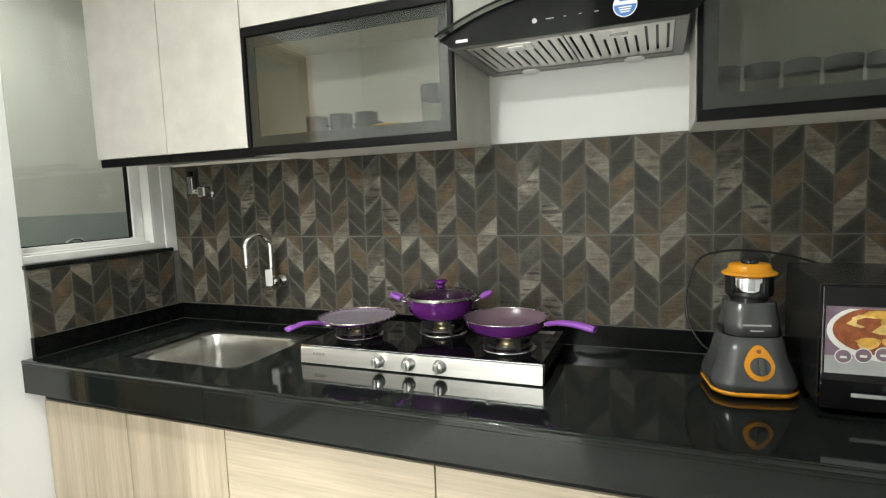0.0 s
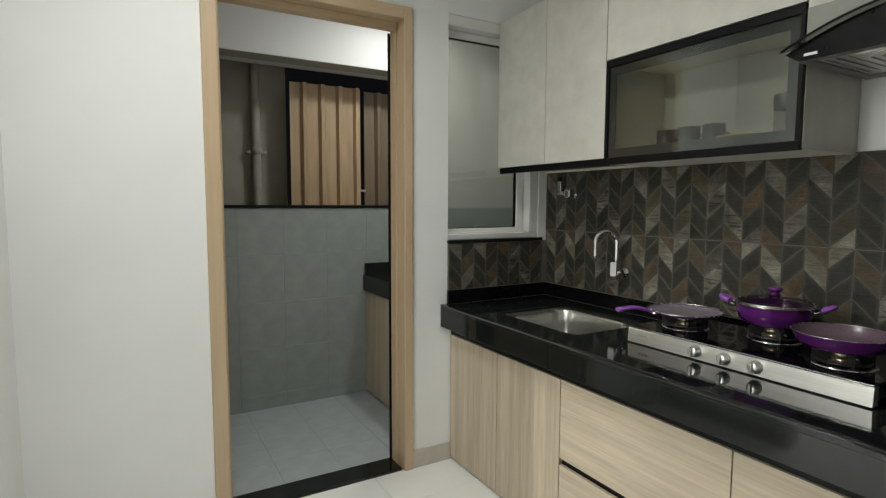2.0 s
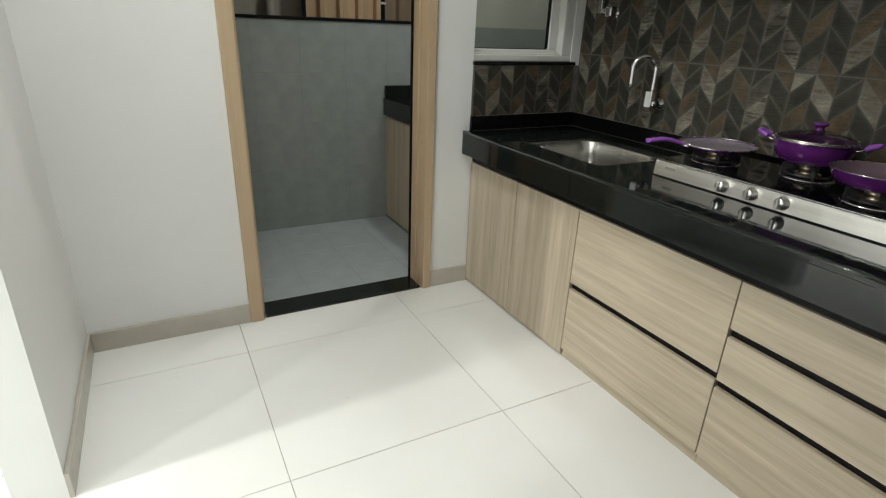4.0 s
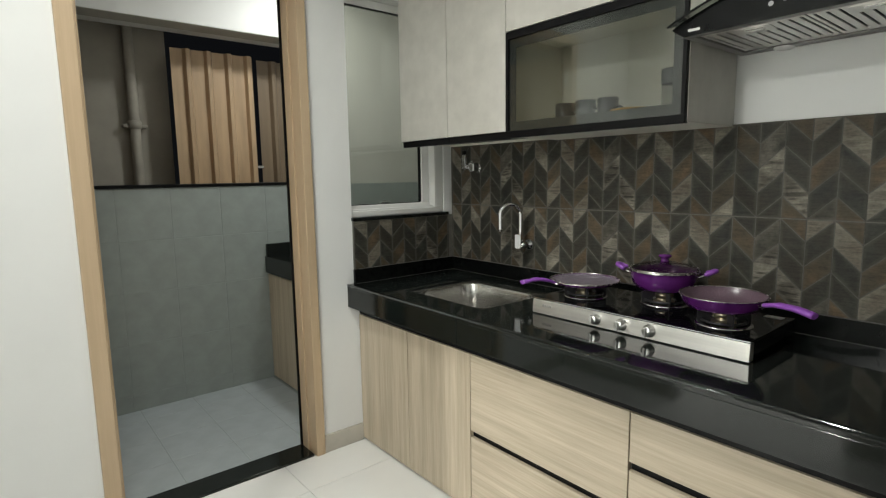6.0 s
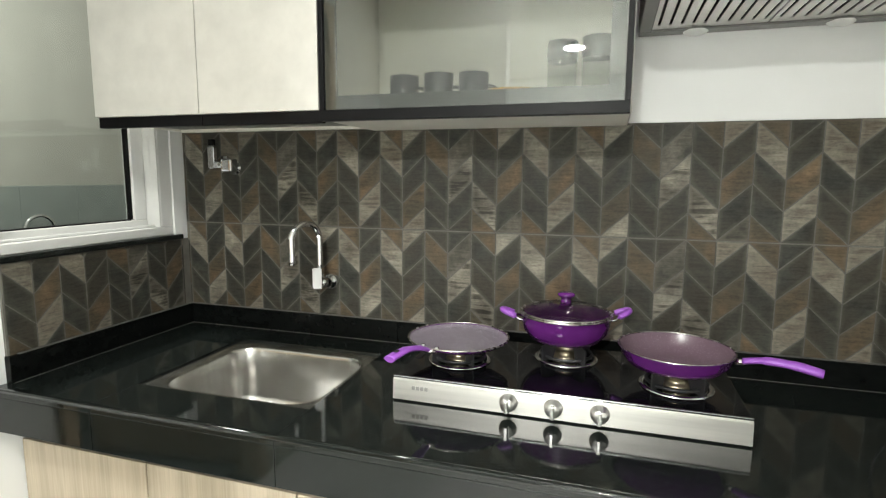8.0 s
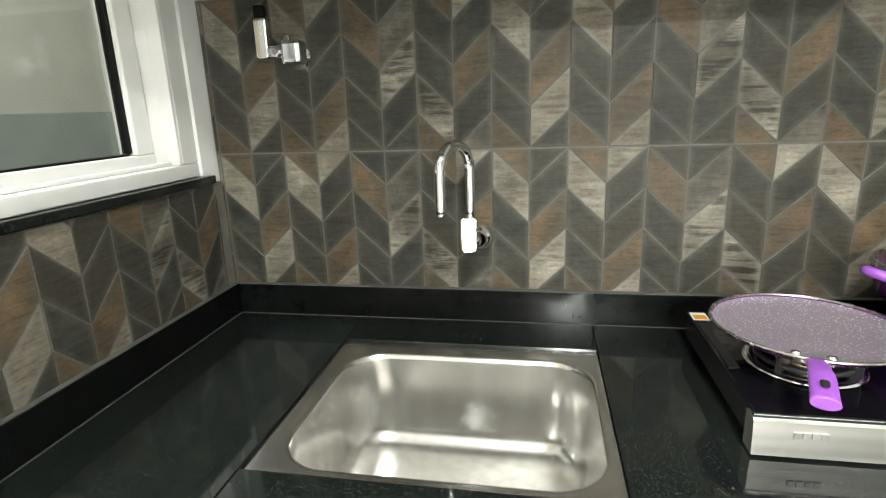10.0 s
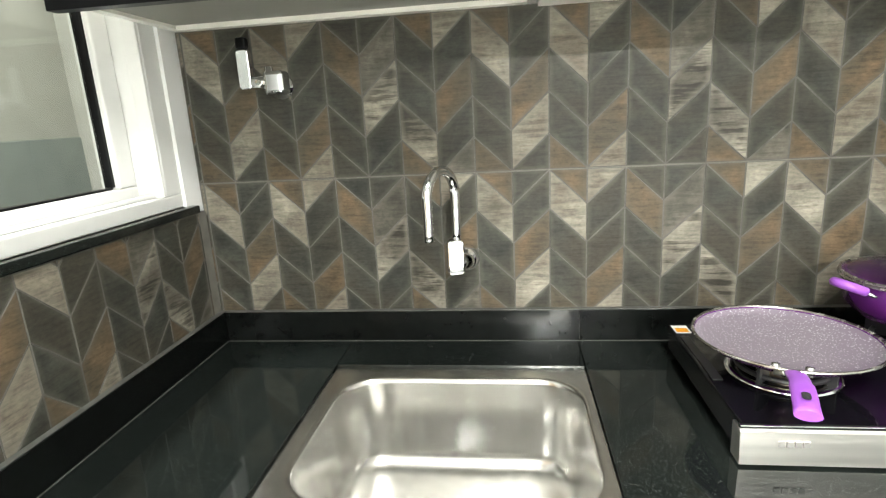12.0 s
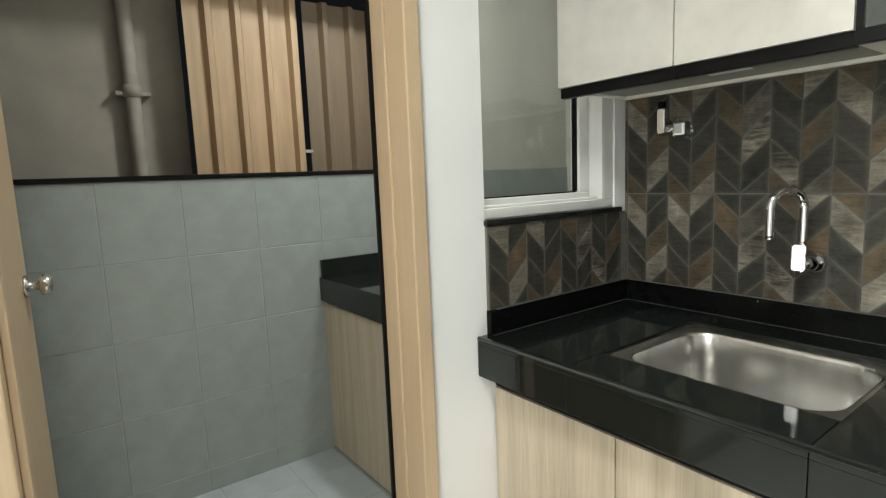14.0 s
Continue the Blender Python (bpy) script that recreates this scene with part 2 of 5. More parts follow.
M_AMBER = plain("amber_print", (0.80, 0.55, 0.20), 0.35, vary=0.3, scale=60, relief=0)
M_RED = plain("brown_print", (0.30, 0.085, 0.03), 0.35, vary=0.3, scale=70, relief=0)
M_GREYPRINT = plain("grey_print", (0.42, 0.43, 0.43), 0.35, relief=0)
M_TILE_D = tile_piece("tile_dark", (0.0153, 0.0170, 0.0151), (0.0496, 0.0517, 0.0442), 0.0, (0.0406, 0.0370, 0.0288), (0.0843, 0.0823, 0.0695))
M_TILE_B = tile_piece("tile_brown", (0.0406, 0.0311, 0.0201), (0.1399, 0.0991, 0.0601), 0.0, (0.0636, 0.0541, 0.0391), (0.0929, 0.0853, 0.0685))
M_TILE_M = tile_piece("tile_mid", (0.0230, 0.0239, 0.0202), (0.1653, 0.1561, 0.1304), 0.25, (0.0477, 0.0450, 0.0367), (0.1102, 0.1047, 0.0881))
M_TILE_L = tile_piece("tile_pale", (0.0844, 0.0790, 0.0643), (0.2755, 0.2589, 0.2158), 0.36, (0.1360, 0.1194, 0.0946), (0.1837, 0.1745, 0.1469))
M_TILE_S = tile_piece("tile_streaked", (0.0872, 0.0818, 0.0680), (0.3077, 0.2893, 0.2425), 0.85, (0.0781, 0.0717, 0.0588), (0.1837, 0.1745, 0.1469))
M_EDGE = plain("rubbed_tile_edge", (0.070, 0.067, 0.057), 0.5, vary=0.25, scale=60)
M_TGROUT = plain("tile_grout", (0.13, 0.123, 0.107), 0.8, vary=0.2, scale=30)
M_BORDER = plain("grey_glass_border", (0.065, 0.073, 0.071), 0.12, vary=0.05, relief=0)
M_LED = glowing("led_panel", (1.0, 0.97, 0.91), 6.0)
M_DIFF = plain("lamp_cover", (0.75, 0.75, 0.73), 0.4, relief=0)

# ---- building blocks ----


def box(bm, x0, x1, y0, y1, z0, z1, bev=0.0, seg=2):
    r = bmesh.ops.create_cube(bm, size=1.0)
    vs = r["verts"]
    bmesh.ops.scale(bm, vec=(x1 - x0, y1 - y0, z1 - z0), verts=vs)
    bmesh.ops.translate(bm, vec=((x0 + x1) / 2, (y0 + y1) / 2, (z0 + z1) / 2), verts=vs)
    if bev:
        es = list({e for v in vs for e in v.link_edges})
        bmesh.ops.bevel(bm, geom=es, offset=bev, segments=seg, affect="EDGES", profile=0.5)
    return bm


def block(*a, **k):
    return box(bmesh.new(), *a, **k)


def lathe(profile, at=(0, 0, 0), seg=40):
    """A turned body from (radius, height) pairs about an upright axis."""
    bm = bmesh.new()
    rings = []
    for r, z in profile:
        if r < 1e-5:
            rings.append([bm.verts.new((at[0], at[1], at[2] + z))])
        else:
            rings.append([bm.verts.new((at[0] + r * math.cos(2 * math.pi * i / seg), at[1] + r * math.sin(2 * math.pi * i / seg), at[2] + z)) for i in range(seg)])
    for a, b in zip(rings, rings[1:]):
        for i in range(seg):
            j = (i + 1) % seg
            f = [a[i % len(a)], a[j % len(a)], b[j % len(b)], b[i % len(b)]]
            f = list(dict.fromkeys(f))
            if len(f) > 2:
                bm.faces.new(f)
    bmesh.ops.recalc_face_normals(bm, faces=bm.faces)
    for f in bm.faces:
        f.smooth = True
    return bm


def tube(points, radius, seg=12, bm=None, flat=1.0):
    """A round rod along points; radius may be a number or one for each point."""
    bm = bm or bmesh.new()
    pts = [Vector(p) for p in points]
    rs = radius if isinstance(radius, (list, tuple)) else [radius] * len(pts)
    side = None
    rings = []
    for i, p in enumerate(pts):
        d = (pts[min(i + 1, len(pts) - 1)] - pts[max(i - 1, 0)]).normalized()
        if side is None:
            side = d.orthogonal().normalized() if abs(d.z) > 0.9 else d.cross(Vector((0, 0, 1))).normalized()
        side = (side - d * side.dot(d)).normalized()
        up = side.cross(d)
        rings.append([bm.verts.new(p + rs[i] * (math.cos(2 * math.pi * k / seg) * side + flat * math.sin(2 * math.pi * k / seg) * up)) for k in range(seg)])
    for a, b in zip(rings, rings[1:]):
        for k in range(seg):
            f = bm.faces.new((a[k], a[(k + 1) % seg], b[(k + 1) % seg], b[k]))
            f.smooth = True
    bm.faces.new(rings[0])
    bm.faces.new(rings[-1])
    bmesh.ops.recalc_face_normals(bm, faces=bm.faces)
    return bm


def spline(points, n=8):
    """A smooth run through points."""
    p = [Vector(q) for q in points]
    p = [2 * p[0] - p[1]] + p + [2 * p[-1] - p[-2]]
    out = []
    for i in range(1, len(p) - 2):
        for k in range(n):
            t = k / n
            a, b, c, d = p[i - 1:i + 3]
            out.append(0.5 * (2 * b + (c - a) * t + (2 * a - 5 * b + 4 * c - d) * t * t + (3 * b - a - 3 * c + d) * t ** 3))
    return out + [p[-2]]


def prism(outline, depth, origin, u, v, bev=0.0):
    """A flat outline of (u, v) pairs pushed out by depth along u x v."""
    bm = bmesh.new()
    o, u, v = Vector(origin), Vector(u), Vector(v)
    w = u.cross(v).normalized()
    lo = [bm.verts.new(o + u * a + v * b) for a, b in outline]
    hi = [bm.verts.new(o + u * a + v * b + w * depth) for a, b in outline]
    bm.faces.new(lo)
    top = bm.faces.new(hi)
    for i in range(len(lo)):
        j = (i + 1) % len(lo)
        bm.faces.new((lo[i], lo[j], hi[j], hi[i]))
    bmesh.ops.recalc_face_normals(bm, faces=bm.faces)
    if bev:
        bmesh.ops.bevel(bm, geom=list(top.edges), offset=bev, segments=2, affect="EDGES", profile=0.5)
    return bm


def disc_outline(r, n=32, rx=None):
    return [((rx or r) * math.cos(2 * math.pi * i / n), r * math.sin(2 * math.pi * i / n)) for i in range(n)]


def round_rect(x0, x1, y0, y1, r, n=6):
    out = []
    for cx, cy, a in ((x1 - r, y1 - r, 0), (x0 + r, y1 - r, 90), (x0 + r, y0 + r, 180), (x1 - r, y0 + r, 270)):
        out += [(cx + r * math.cos(radians(a + 90 * i / n)), cy + r * math.sin(radians(a + 90 * i / n))) for i in range(n + 1)]
    return out


def wall_cells(xs, ys, zs, holes):
    """One closed shell over a grid of cells, less the cells whose middle lies in a hole (x0, x1, y0, y1, z0, z1)."""
    bm = bmesh.new()
    n = (len(xs) - 1, len(ys) - 1, len(zs) - 1)

    def solid(i, j, k):
        if not (0 <= i < n[0] and 0 <= j < n[1] and 0 <= k < n[2]):
            return False
        c = ((xs[i] + xs[i + 1]) / 2, (ys[j] + ys[j + 1]) / 2, (zs[k] + zs[k + 1]) / 2)
        return not any(h[0] < c[0] < h[1] and h[2] < c[1] < h[3] and h[4] < c[2] < h[5] for h in holes)

    verts = {}

    def vert(i, j, k):
        if (i, j, k) not in verts:
            verts[i, j, k] = bm.verts.new((xs[i], ys[j], zs[k]))
        return verts[i, j, k]

    quads = {(-1, 0, 0): ((0, 0, 0), (0, 0, 1), (0, 1, 1), (0, 1, 0)), (1, 0, 0): ((1, 0, 0), (1, 1, 0), (1, 1, 1), (1, 0, 1)),
             (0, -1, 0): ((0, 0, 0), (1, 0, 0), (1, 0, 1), (0, 0, 1)), (0, 1, 0): ((0, 1, 0), (0, 1, 1), (1, 1, 1), (1, 1, 0)),
             (0, 0, -1): ((0, 0, 0), (0, 1, 0), (1, 1, 0), (1, 0, 0)), (0, 0, 1): ((0, 0, 1), (1, 0, 1), (1, 1, 1), (0, 1, 1))}
    for i in range(n[0]):
        for j in range(n[1]):
            for k in range(n[2]):
                if solid(i, j, k):
                    for d, q in quads.items():
                        if not solid(i + d[0], j + d[1], k + d[2]):
                            bm.faces.new([vert(i + a, j + b, k + c) for a, b, c in q])
    return bm


def link(name, bm, mat):
    me = bpy.data.meshes.new(name)
    bm.to_mesh(me)
    bm.free()
    me.materials.append(mat)
    return new(name, me)


def structure(name, bm, mat, label, category):
    return tagged(link(name, bm, mat), label, category, kind="structure")


def thing(name, base, label, category, group="", kind=""):
    ob = new(name)
    ob.empty_display_size = 0.05
    ob.location = base
    return tagged(ob, label, category, group, kind)


def base_of(ob):
    return Vector(ob.location) + (base_of(ob.parent) if ob.parent else Vector())


def part(name, bm, mat, parent, label=""):
    bmesh.ops.translate(bm, vec=-base_of(parent), verts=bm.verts)
    ob = link(name, bm, mat)
    ob.parent = parent
    return tagged(ob, label)


def turned(bm, angle, centre, axis="Z"):
    bmesh.ops.rotate(bm, cent=centre, matrix=Matrix.Rotation(radians(angle), 3, axis), verts=bm.verts)
    return bm


def smooth(bm, on=True):
    for f in bm.faces:
        f.smooth = on
    return bm

# ---- the rooms ----
WT = -0.13          # outer face of the kitchen's west wall
UX = -1.15          # inner face of the utility's outer wall
EAST, SOUTH = 3.0, -6.6
DOOR = (-1.695, -0.816, 2.15)
WIN = (-0.62, -0.058, 1.098, 2.165)

structure("wall_west", wall_cells([WT, 0], [-2.30, DOOR[0], DOOR[1], WIN[0], WIN[1], 1.17], [0, WIN[2], DOOR[2], WIN[3], CEIL],
          [(-1, 1, DOOR[0], DOOR[1], -1, DOOR[2]), (-1, 1, WIN[0], WIN[1], WIN[2], WIN[3])]), M_WALL,
          "smooth white painted wall with a door and a window opening", "wall")
structure("wall_north", block(0.0, EAST, 0.0, 0.13, 0, CEIL), M_WALL, "white painted wall behind the kitchen counter", "wall")
OPEN = (0.79, 1.585, 2.36)      # the kitchen's way in from the living room
structure("wall_south", wall_cells([-0.63, OPEN[0], OPEN[1], 4.13], [-2.42, -2.30], [0, OPEN[2], CEIL], [(OPEN[0], OPEN[1], -9, 9, -1, OPEN[2])]), M_WALL,
          "white painted wall with an open doorway to the living room", "wall")
structure("wall_east", block(EAST, EAST + 0.13, -2.30, 0.13, 0, CEIL), M_WALL, "white painted side wall", "wall")
structure("wall_living_west", block(-0.63, -0.5, SOUTH, -2.42, 0, CEIL), M_WALL, "white painted living room wall", "wall")
structure("wall_living_east", block(4.0, 4.13, SOUTH, -2.42, 0, CEIL), M_WALL, "white painted living room wall", "wall")
structure("wall_living_south", block(-0.63, 4.13, SOUTH - 0.13, SOUTH, 0, CEIL), M_WALL, "white painted far living room wall", "wall")
structure("ceiling", block(WT, EAST + 0.13, -2.30, 0.13, CEIL, CEIL + 0.12), M_CEIL, "flat white kitchen ceiling", "ceiling")
structure("ceiling_living", block(-0.63, 4.13, SOUTH - 0.13, -2.42, 2.62, 2.74), M_CEIL, "flat white living room ceiling", "ceiling")
floor = structure("floor", wall_cells([-0.63, WT, 4.13], [SOUTH - 0.13, -2.42, 0.13], [-0.15, -0.006], [(-9, WT, -2.42, 9, -9, 9)]), M_GROUT, "large glossy cream vitrified floor tiles", "floor")

# skirting
for nm, a in (("baseboard_west_a", (0.0, 0.012, -2.2878, DOOR[0], 0, 0.085)), ("baseboard_west_b", (0.0, 0.012, DOOR[1], -0.605, 0, 0.085)),
              ("baseboard_south_a", (0.0, OPEN[0], -2.30, -2.288, 0, 0.085)), ("baseboard_south_b", (OPEN[1], EAST, -2.30, -2.288, 0, 0.085))):
    structure(nm, block(*a, bev=0.002), M_SKIRT, "beige tile skirting along the white wall", "baseboard")

# utility balcony behind the door and the window
UN = 1.05
structure("utility_floor_base", block(UX - 0.15, WT, -2.3, UN, -0.15, -0.0112), M_UTGROUT, "grey tiled balcony floor bed", "floor")
structure("utility_parapet", wall_cells([UX - 0.15, UX], [-2.3, -0.12, UN + 0.12], [-0.02, 1.245, 2.16, 2.62], [(-9, 9, -2.3, -0.12, 1.245, 2.16)]), M_PLASTER,
          "plastered parapet wall open above to a service shaft", "wall")
structure("utility_beam", block(UX - 0.26, UX + 0.004, -2.3, -0.12, 2.163, 2.62), M_WALL, "white painted beam over the balcony opening", "beam")
structure("utility_wall_north", block(UX, WT, UN, UN + 0.12, -0.02, 2.62), M_PLASTER, "beige plaster wall", "wall")
structure("utility_wall_south", block(UX - 0.15, WT, -2.42, -2.3, -0.02, 2.62), M_PLASTER, "beige plaster wall", "wall")
structure("utility_ceiling", block(UX - 0.26, WT, -2.42, UN + 0.12, 2.62, 2.72), M_CEIL, "plain white balcony ceiling", "ceiling")
structure("parapet_coping", block(UX - 0.16, UX + 0.016, -2.3, -0.12, 1.245, 1.263, bev=0.003), M_BLACK, "thin dark stone coping on the parapet", "coping")

# the shaft beyond the parapet
structure("shaft_wall", block(-1.70, -1.62, -3.2, -0.985, -1.5, 4.6), M_SHAFT, "dim brown plastered wall of the service shaft", "wall")
structure("shaft_wall_side", block(-1.62, UX - 0.26, -2.9, -2.8, -1.5, 4.6), M_SHAFT, "dim side wall of the service shaft", "wall")
structure("shaft_floor", block(-1.72, UX - 0.15, -2.8, 1.6, -1.6, -1.5), M_SHAFT, "dim floor of the service shaft", "ground")

# door frame, threshold and open leaf
fr = structure("door_frame_1", block(-0.10, 0.018, DOOR[0], -1.638, 0, DOOR[2], bev=0.004), M_TEAK, "light brown wooden door frame", "door frame")
part("jamb", block(-0.12, 0.018, -0.859, DOOR[1], 0, DOOR[2], bev=0.004), M_TEAK, fr)
part("head", block(-0.10, 0.018, -1.638, -0.859, 2.095, DOOR[2], bev=0.004), M_TEAK_H, fr)
part("stop", block(-0.10, -0.045, -1.638, -1.624, 0, 2.095, bev=0.003), M_TEAK, fr)
part("stop", block(-0.12, -0.060, -0.867, -0.859, 0, 2.095, bev=0.002), M_TEAK, fr)
part("stop", block(-0.10, -0.045, -1.624, -0.867, 2.065, 2.095, bev=0.003), M_TEAK_H, fr)
part("seal", block(-0.128, -0.1202, -0.876, -0.859, 0, 2.065), M_BLACK, fr, "thin black rubber seal")
for hz in (0.25, 1.0, 1.85):
    h = part("hinge", block(-0.088, -0.02, -1.639, -1.6355, hz, hz + 0.10, bev=0.001), M_STEEL, fr, "satin steel hinge")
structure("trim_threshold", block(-0.13, 0.0, -1.624, -0.867, -0.012, 0.012, bev=0.003), M_GRANITE, "black granite door threshold", "threshold")
leaf = thing("door_1", (-0.5, -1.72, 0), "wooden door leaf standing open against the balcony side", "door")
part("panel", block(-0.90, -0.135, -1.732, -1.697, 0.012, 2.06, bev=0.003), M_TEAK, leaf)
kn = part("door_handle", turned(lathe([(0, 0), (0.0325, 0), (0.0325, 0.0066), (0.0125, 0.011), (0.0125, 0.0308), (0.0275, 0.0374), (0.0325, 0.0506), (0.025, 0.0638), (0, 0.0671)], seg=24), -90, (0, 0, 0), "X"), M_STEEL, leaf, "round satin steel knob")
kn.location = Vector((-0.84, -1.697, 0.955)) - base_of(leaf)
kn.data.transform(Matrix.Translation(base_of(leaf)))

hinge = Vector((-0.135, -1.704, 0))
leaf.matrix_world = Matrix.Translation(hinge) @ Matrix.Rotation(radians(-6.0), 4, "Z") @ Matrix.Translation(Vector((-0.5, -1.72, 0)) - hinge)

# window
wy0, wy1, wz0, wz1 = WIN
w = thing("window_1", (-0.07, (wy0 + wy1) / 2, wz0), "white sliding window with clear glass panes", "window", kind="structure")
part("sill", block(-0.13, 0.016, wy0 - 0.004, wy1 + 0.02, wz0 - 0.016, wz0, bev=0.003), M_GRANITE, w, "thin black granite sill")
bm = bmesh.new()
for a in ((-0.12, -0.006, wy0, wy1, wz0, wz0 + 0.028), (-0.12, -0.006, wy0, wy1, wz1 - 0.05, wz1), (-0.12, -0.006, wy1 - 0.05, wy1, wz0 + 0.028, wz1 - 0.05), (-0.12, -0.04, wy0, wy0 + 0.012, wz0 + 0.028, wz1 - 0.05)):
    box(bm, *a, bev=0.003)
part("window_frame", bm, M_UPVC, w)
part("track", block(-0.034, -0.006, wy1 - 0.057, wy1 - 0.0502, wz0 + 0.028, wz1 - 0.05, bev=0.002), M_UPVC, w)
part("track", block(-0.034, -0.024, wy0 + 0.012, wy1 - 0.0575, wz0 + 0.0282, wz0 + 0.036, bev=0.002), M_UPVC, w)
sash_y1 = wy1 - 0.098
bm = bmesh.new()
for a in ((-0.100, -0.062, wy0 + 0.014, wy1 - 0.05, wz0 + 0.03, wz0 + 0.052), (-0.100, -0.062, wy0 + 0.014, wy1 - 0.05, wz1 - 0.085, wz1 - 0.052), (-0.100, -0.062, sash_y1, wy1 - 0.052, wz0 + 0.052, wz1 - 0.085)):
    box(bm, *a, bev=0.003)
sash = part("sash", bm, M_UPVC, w)
part("gasket", block(-0.088, -0.072, sash_y1 - 0.007, sash_y1, wz0 + 0.056, wz1 - 0.089), M_BLACK, sash)
part("gasket", block(-0.088, -0.072, wy0 + 0.014, sash_y1 - 0.007, wz0 + 0.052, wz0 + 0.056), M_BLACK, sash)
part("gasket", block(-0.088, -0.072, wy0 + 0.014, sash_y1 - 0.007, wz1 - 0.089, wz1 - 0.085), M_BLACK, sash)
p = part("pane", block(-0.082, -0.078, wy0 + 0.014, sash_y1 - 0.007, wz0 + 0.056, wz1 - 0.089), M_CLEAR, sash)
p.visible_shadow = False

# corrugated sheets and the drain pipe in the shaft


def corrugated(y0, y1, x, z0, z1, pitch=0.14):
    pts = []
    y = y0
    while y < y1 - 1e-6:
        for f, d in ((0, 0), (0.55, 0), (0.66, 0.03), (0.84, 0.03), (0.95, 0)):
            if y + f * pitch <= y1:
                pts.append((y + f * pitch, x + d))
        y += pitch
    pts.append((y1, x))
    bm = bmesh.new()
    rows = []
    for dx in (0, -0.002):
        rows.append([[bm.verts.new((px + dx, py, z)) for py, px in pts] for z in (z0, z1)])
    for lo, hi in rows:
        for i in range(len(pts) - 1):
            bm.faces.new((lo[i], lo[i + 1], hi[i + 1], hi[i]))
    (al, ah), (bl, bh) = rows
    for p_, q_ in ((al, bl), (ah, bh)):
        for i in range(len(pts) - 1):
            bm.faces.new((p_[i], p_[i + 1], q_[i + 1], q_[i]))
    for i in (0, -1):
        bm.faces.new((al[i], ah[i], bh[i], bl[i]))
    bmesh.ops.recalc_face_normals(bm, faces=bm.faces)
    return bm


s1 = thing("corrugated_sheet", (-1.45, -0.9, -1.5), "tan corrugated metal sheet screening the shaft", "metal sheet", "sheets in the shaft")
part("sheet", corrugated(-1.0, -0.50, -1.45, -1.5, 2.085, 0.125), M_SHEET, s1)
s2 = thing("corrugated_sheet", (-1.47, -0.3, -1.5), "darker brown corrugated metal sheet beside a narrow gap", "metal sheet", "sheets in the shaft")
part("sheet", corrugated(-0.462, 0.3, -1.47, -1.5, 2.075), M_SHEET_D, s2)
part("bracket", block(-1.475, -1.462, -0.505, -0.455, 1.36, 1.375), M_STEEL, s2)
pipe = thing("drain_pipe", (-1.575, -1.20, -1.5), "painted brown drain pipe on the shaft wall", "pipe")
part("pipe", tube([(-1.575, -1.20, -1.5), (-1.575, -1.20, 4.5)], 0.029, 20), M_PIPE, pipe)
for cz in (1.60,):
    part("collar", lathe([(0.030, 0), (0.037, 0.004), (0.038, 0.045), (0.030, 0.052)], (-1.575, -1.20, cz), 24), M_PIPE, pipe)
    part("clamp", block(-1.62, -1.565, -1.265, -1.13, cz + 0.008, cz + 0.026, bev=0.004), M_PIPE, pipe)

# utility counter, its cabinet and tap
uc = thing("utility_cabinet", (-0.65, -0.2, 0), "oak laminate cabinet under the balcony counter", "cabinet")
part("body", block(UX + 0.004, WT - 0.004, -0.5715, UN - 0.004, 0.0, 0.685), M_CARCASS, uc)
part("door", block(UX + 0.006, -0.60, -0.592, -0.572, 0.0, 0.680, bev=0.002), M_CAB_V, uc)
part("door", block(-0.597, WT - 0.006, -0.592, -0.572, 0.0, 0.680, bev=0.002), M_CAB_V, uc)
ut = thing("utility_worktop", (-0.65, -0.2, 0.68), "black granite balcony worktop with upstand", "worktop")
part("slab", block(UX + 0.002, WT - 0.002, -0.608, UN - 0.004, 0.69, 0.797, bev=0.004), M_GRANITE, ut)
part("upstand", block(UX + 0.0092, UX + 0.03, -0.600, UN - 0.004, 0.797, 0.875, bev=0.002), M_GRANITE, ut)
tp = thing("balcony_tap", (UX + 0.02, 0.30, 0.95), "chrome swan-neck tap on the grey tiled wall", "tap")
arc = [(UX + 0.07, 0.345, 0.92 + 0.0), (UX + 0.07, 0.345, 1.04)] + [(UX + 0.07, 0.275 + 0.07 * math.cos(radians(a)), 1.04 + 0.07 * math.sin(radians(a))) for a in range(15, 181, 15)] + [(UX + 0.07, 0.205, 0.98)]
part("spout", tube(arc, 0.009), M_CHROME, tp)
part("body", tube([(UX + 0.005, 0.345, 0.95), (UX + 0.09, 0.345, 0.95)], 0.018, 16), M_CHROME, tp)

# ---- base cabinets and worktop ----
CT, CF = 0.787, -0.66
FACE = -0.605


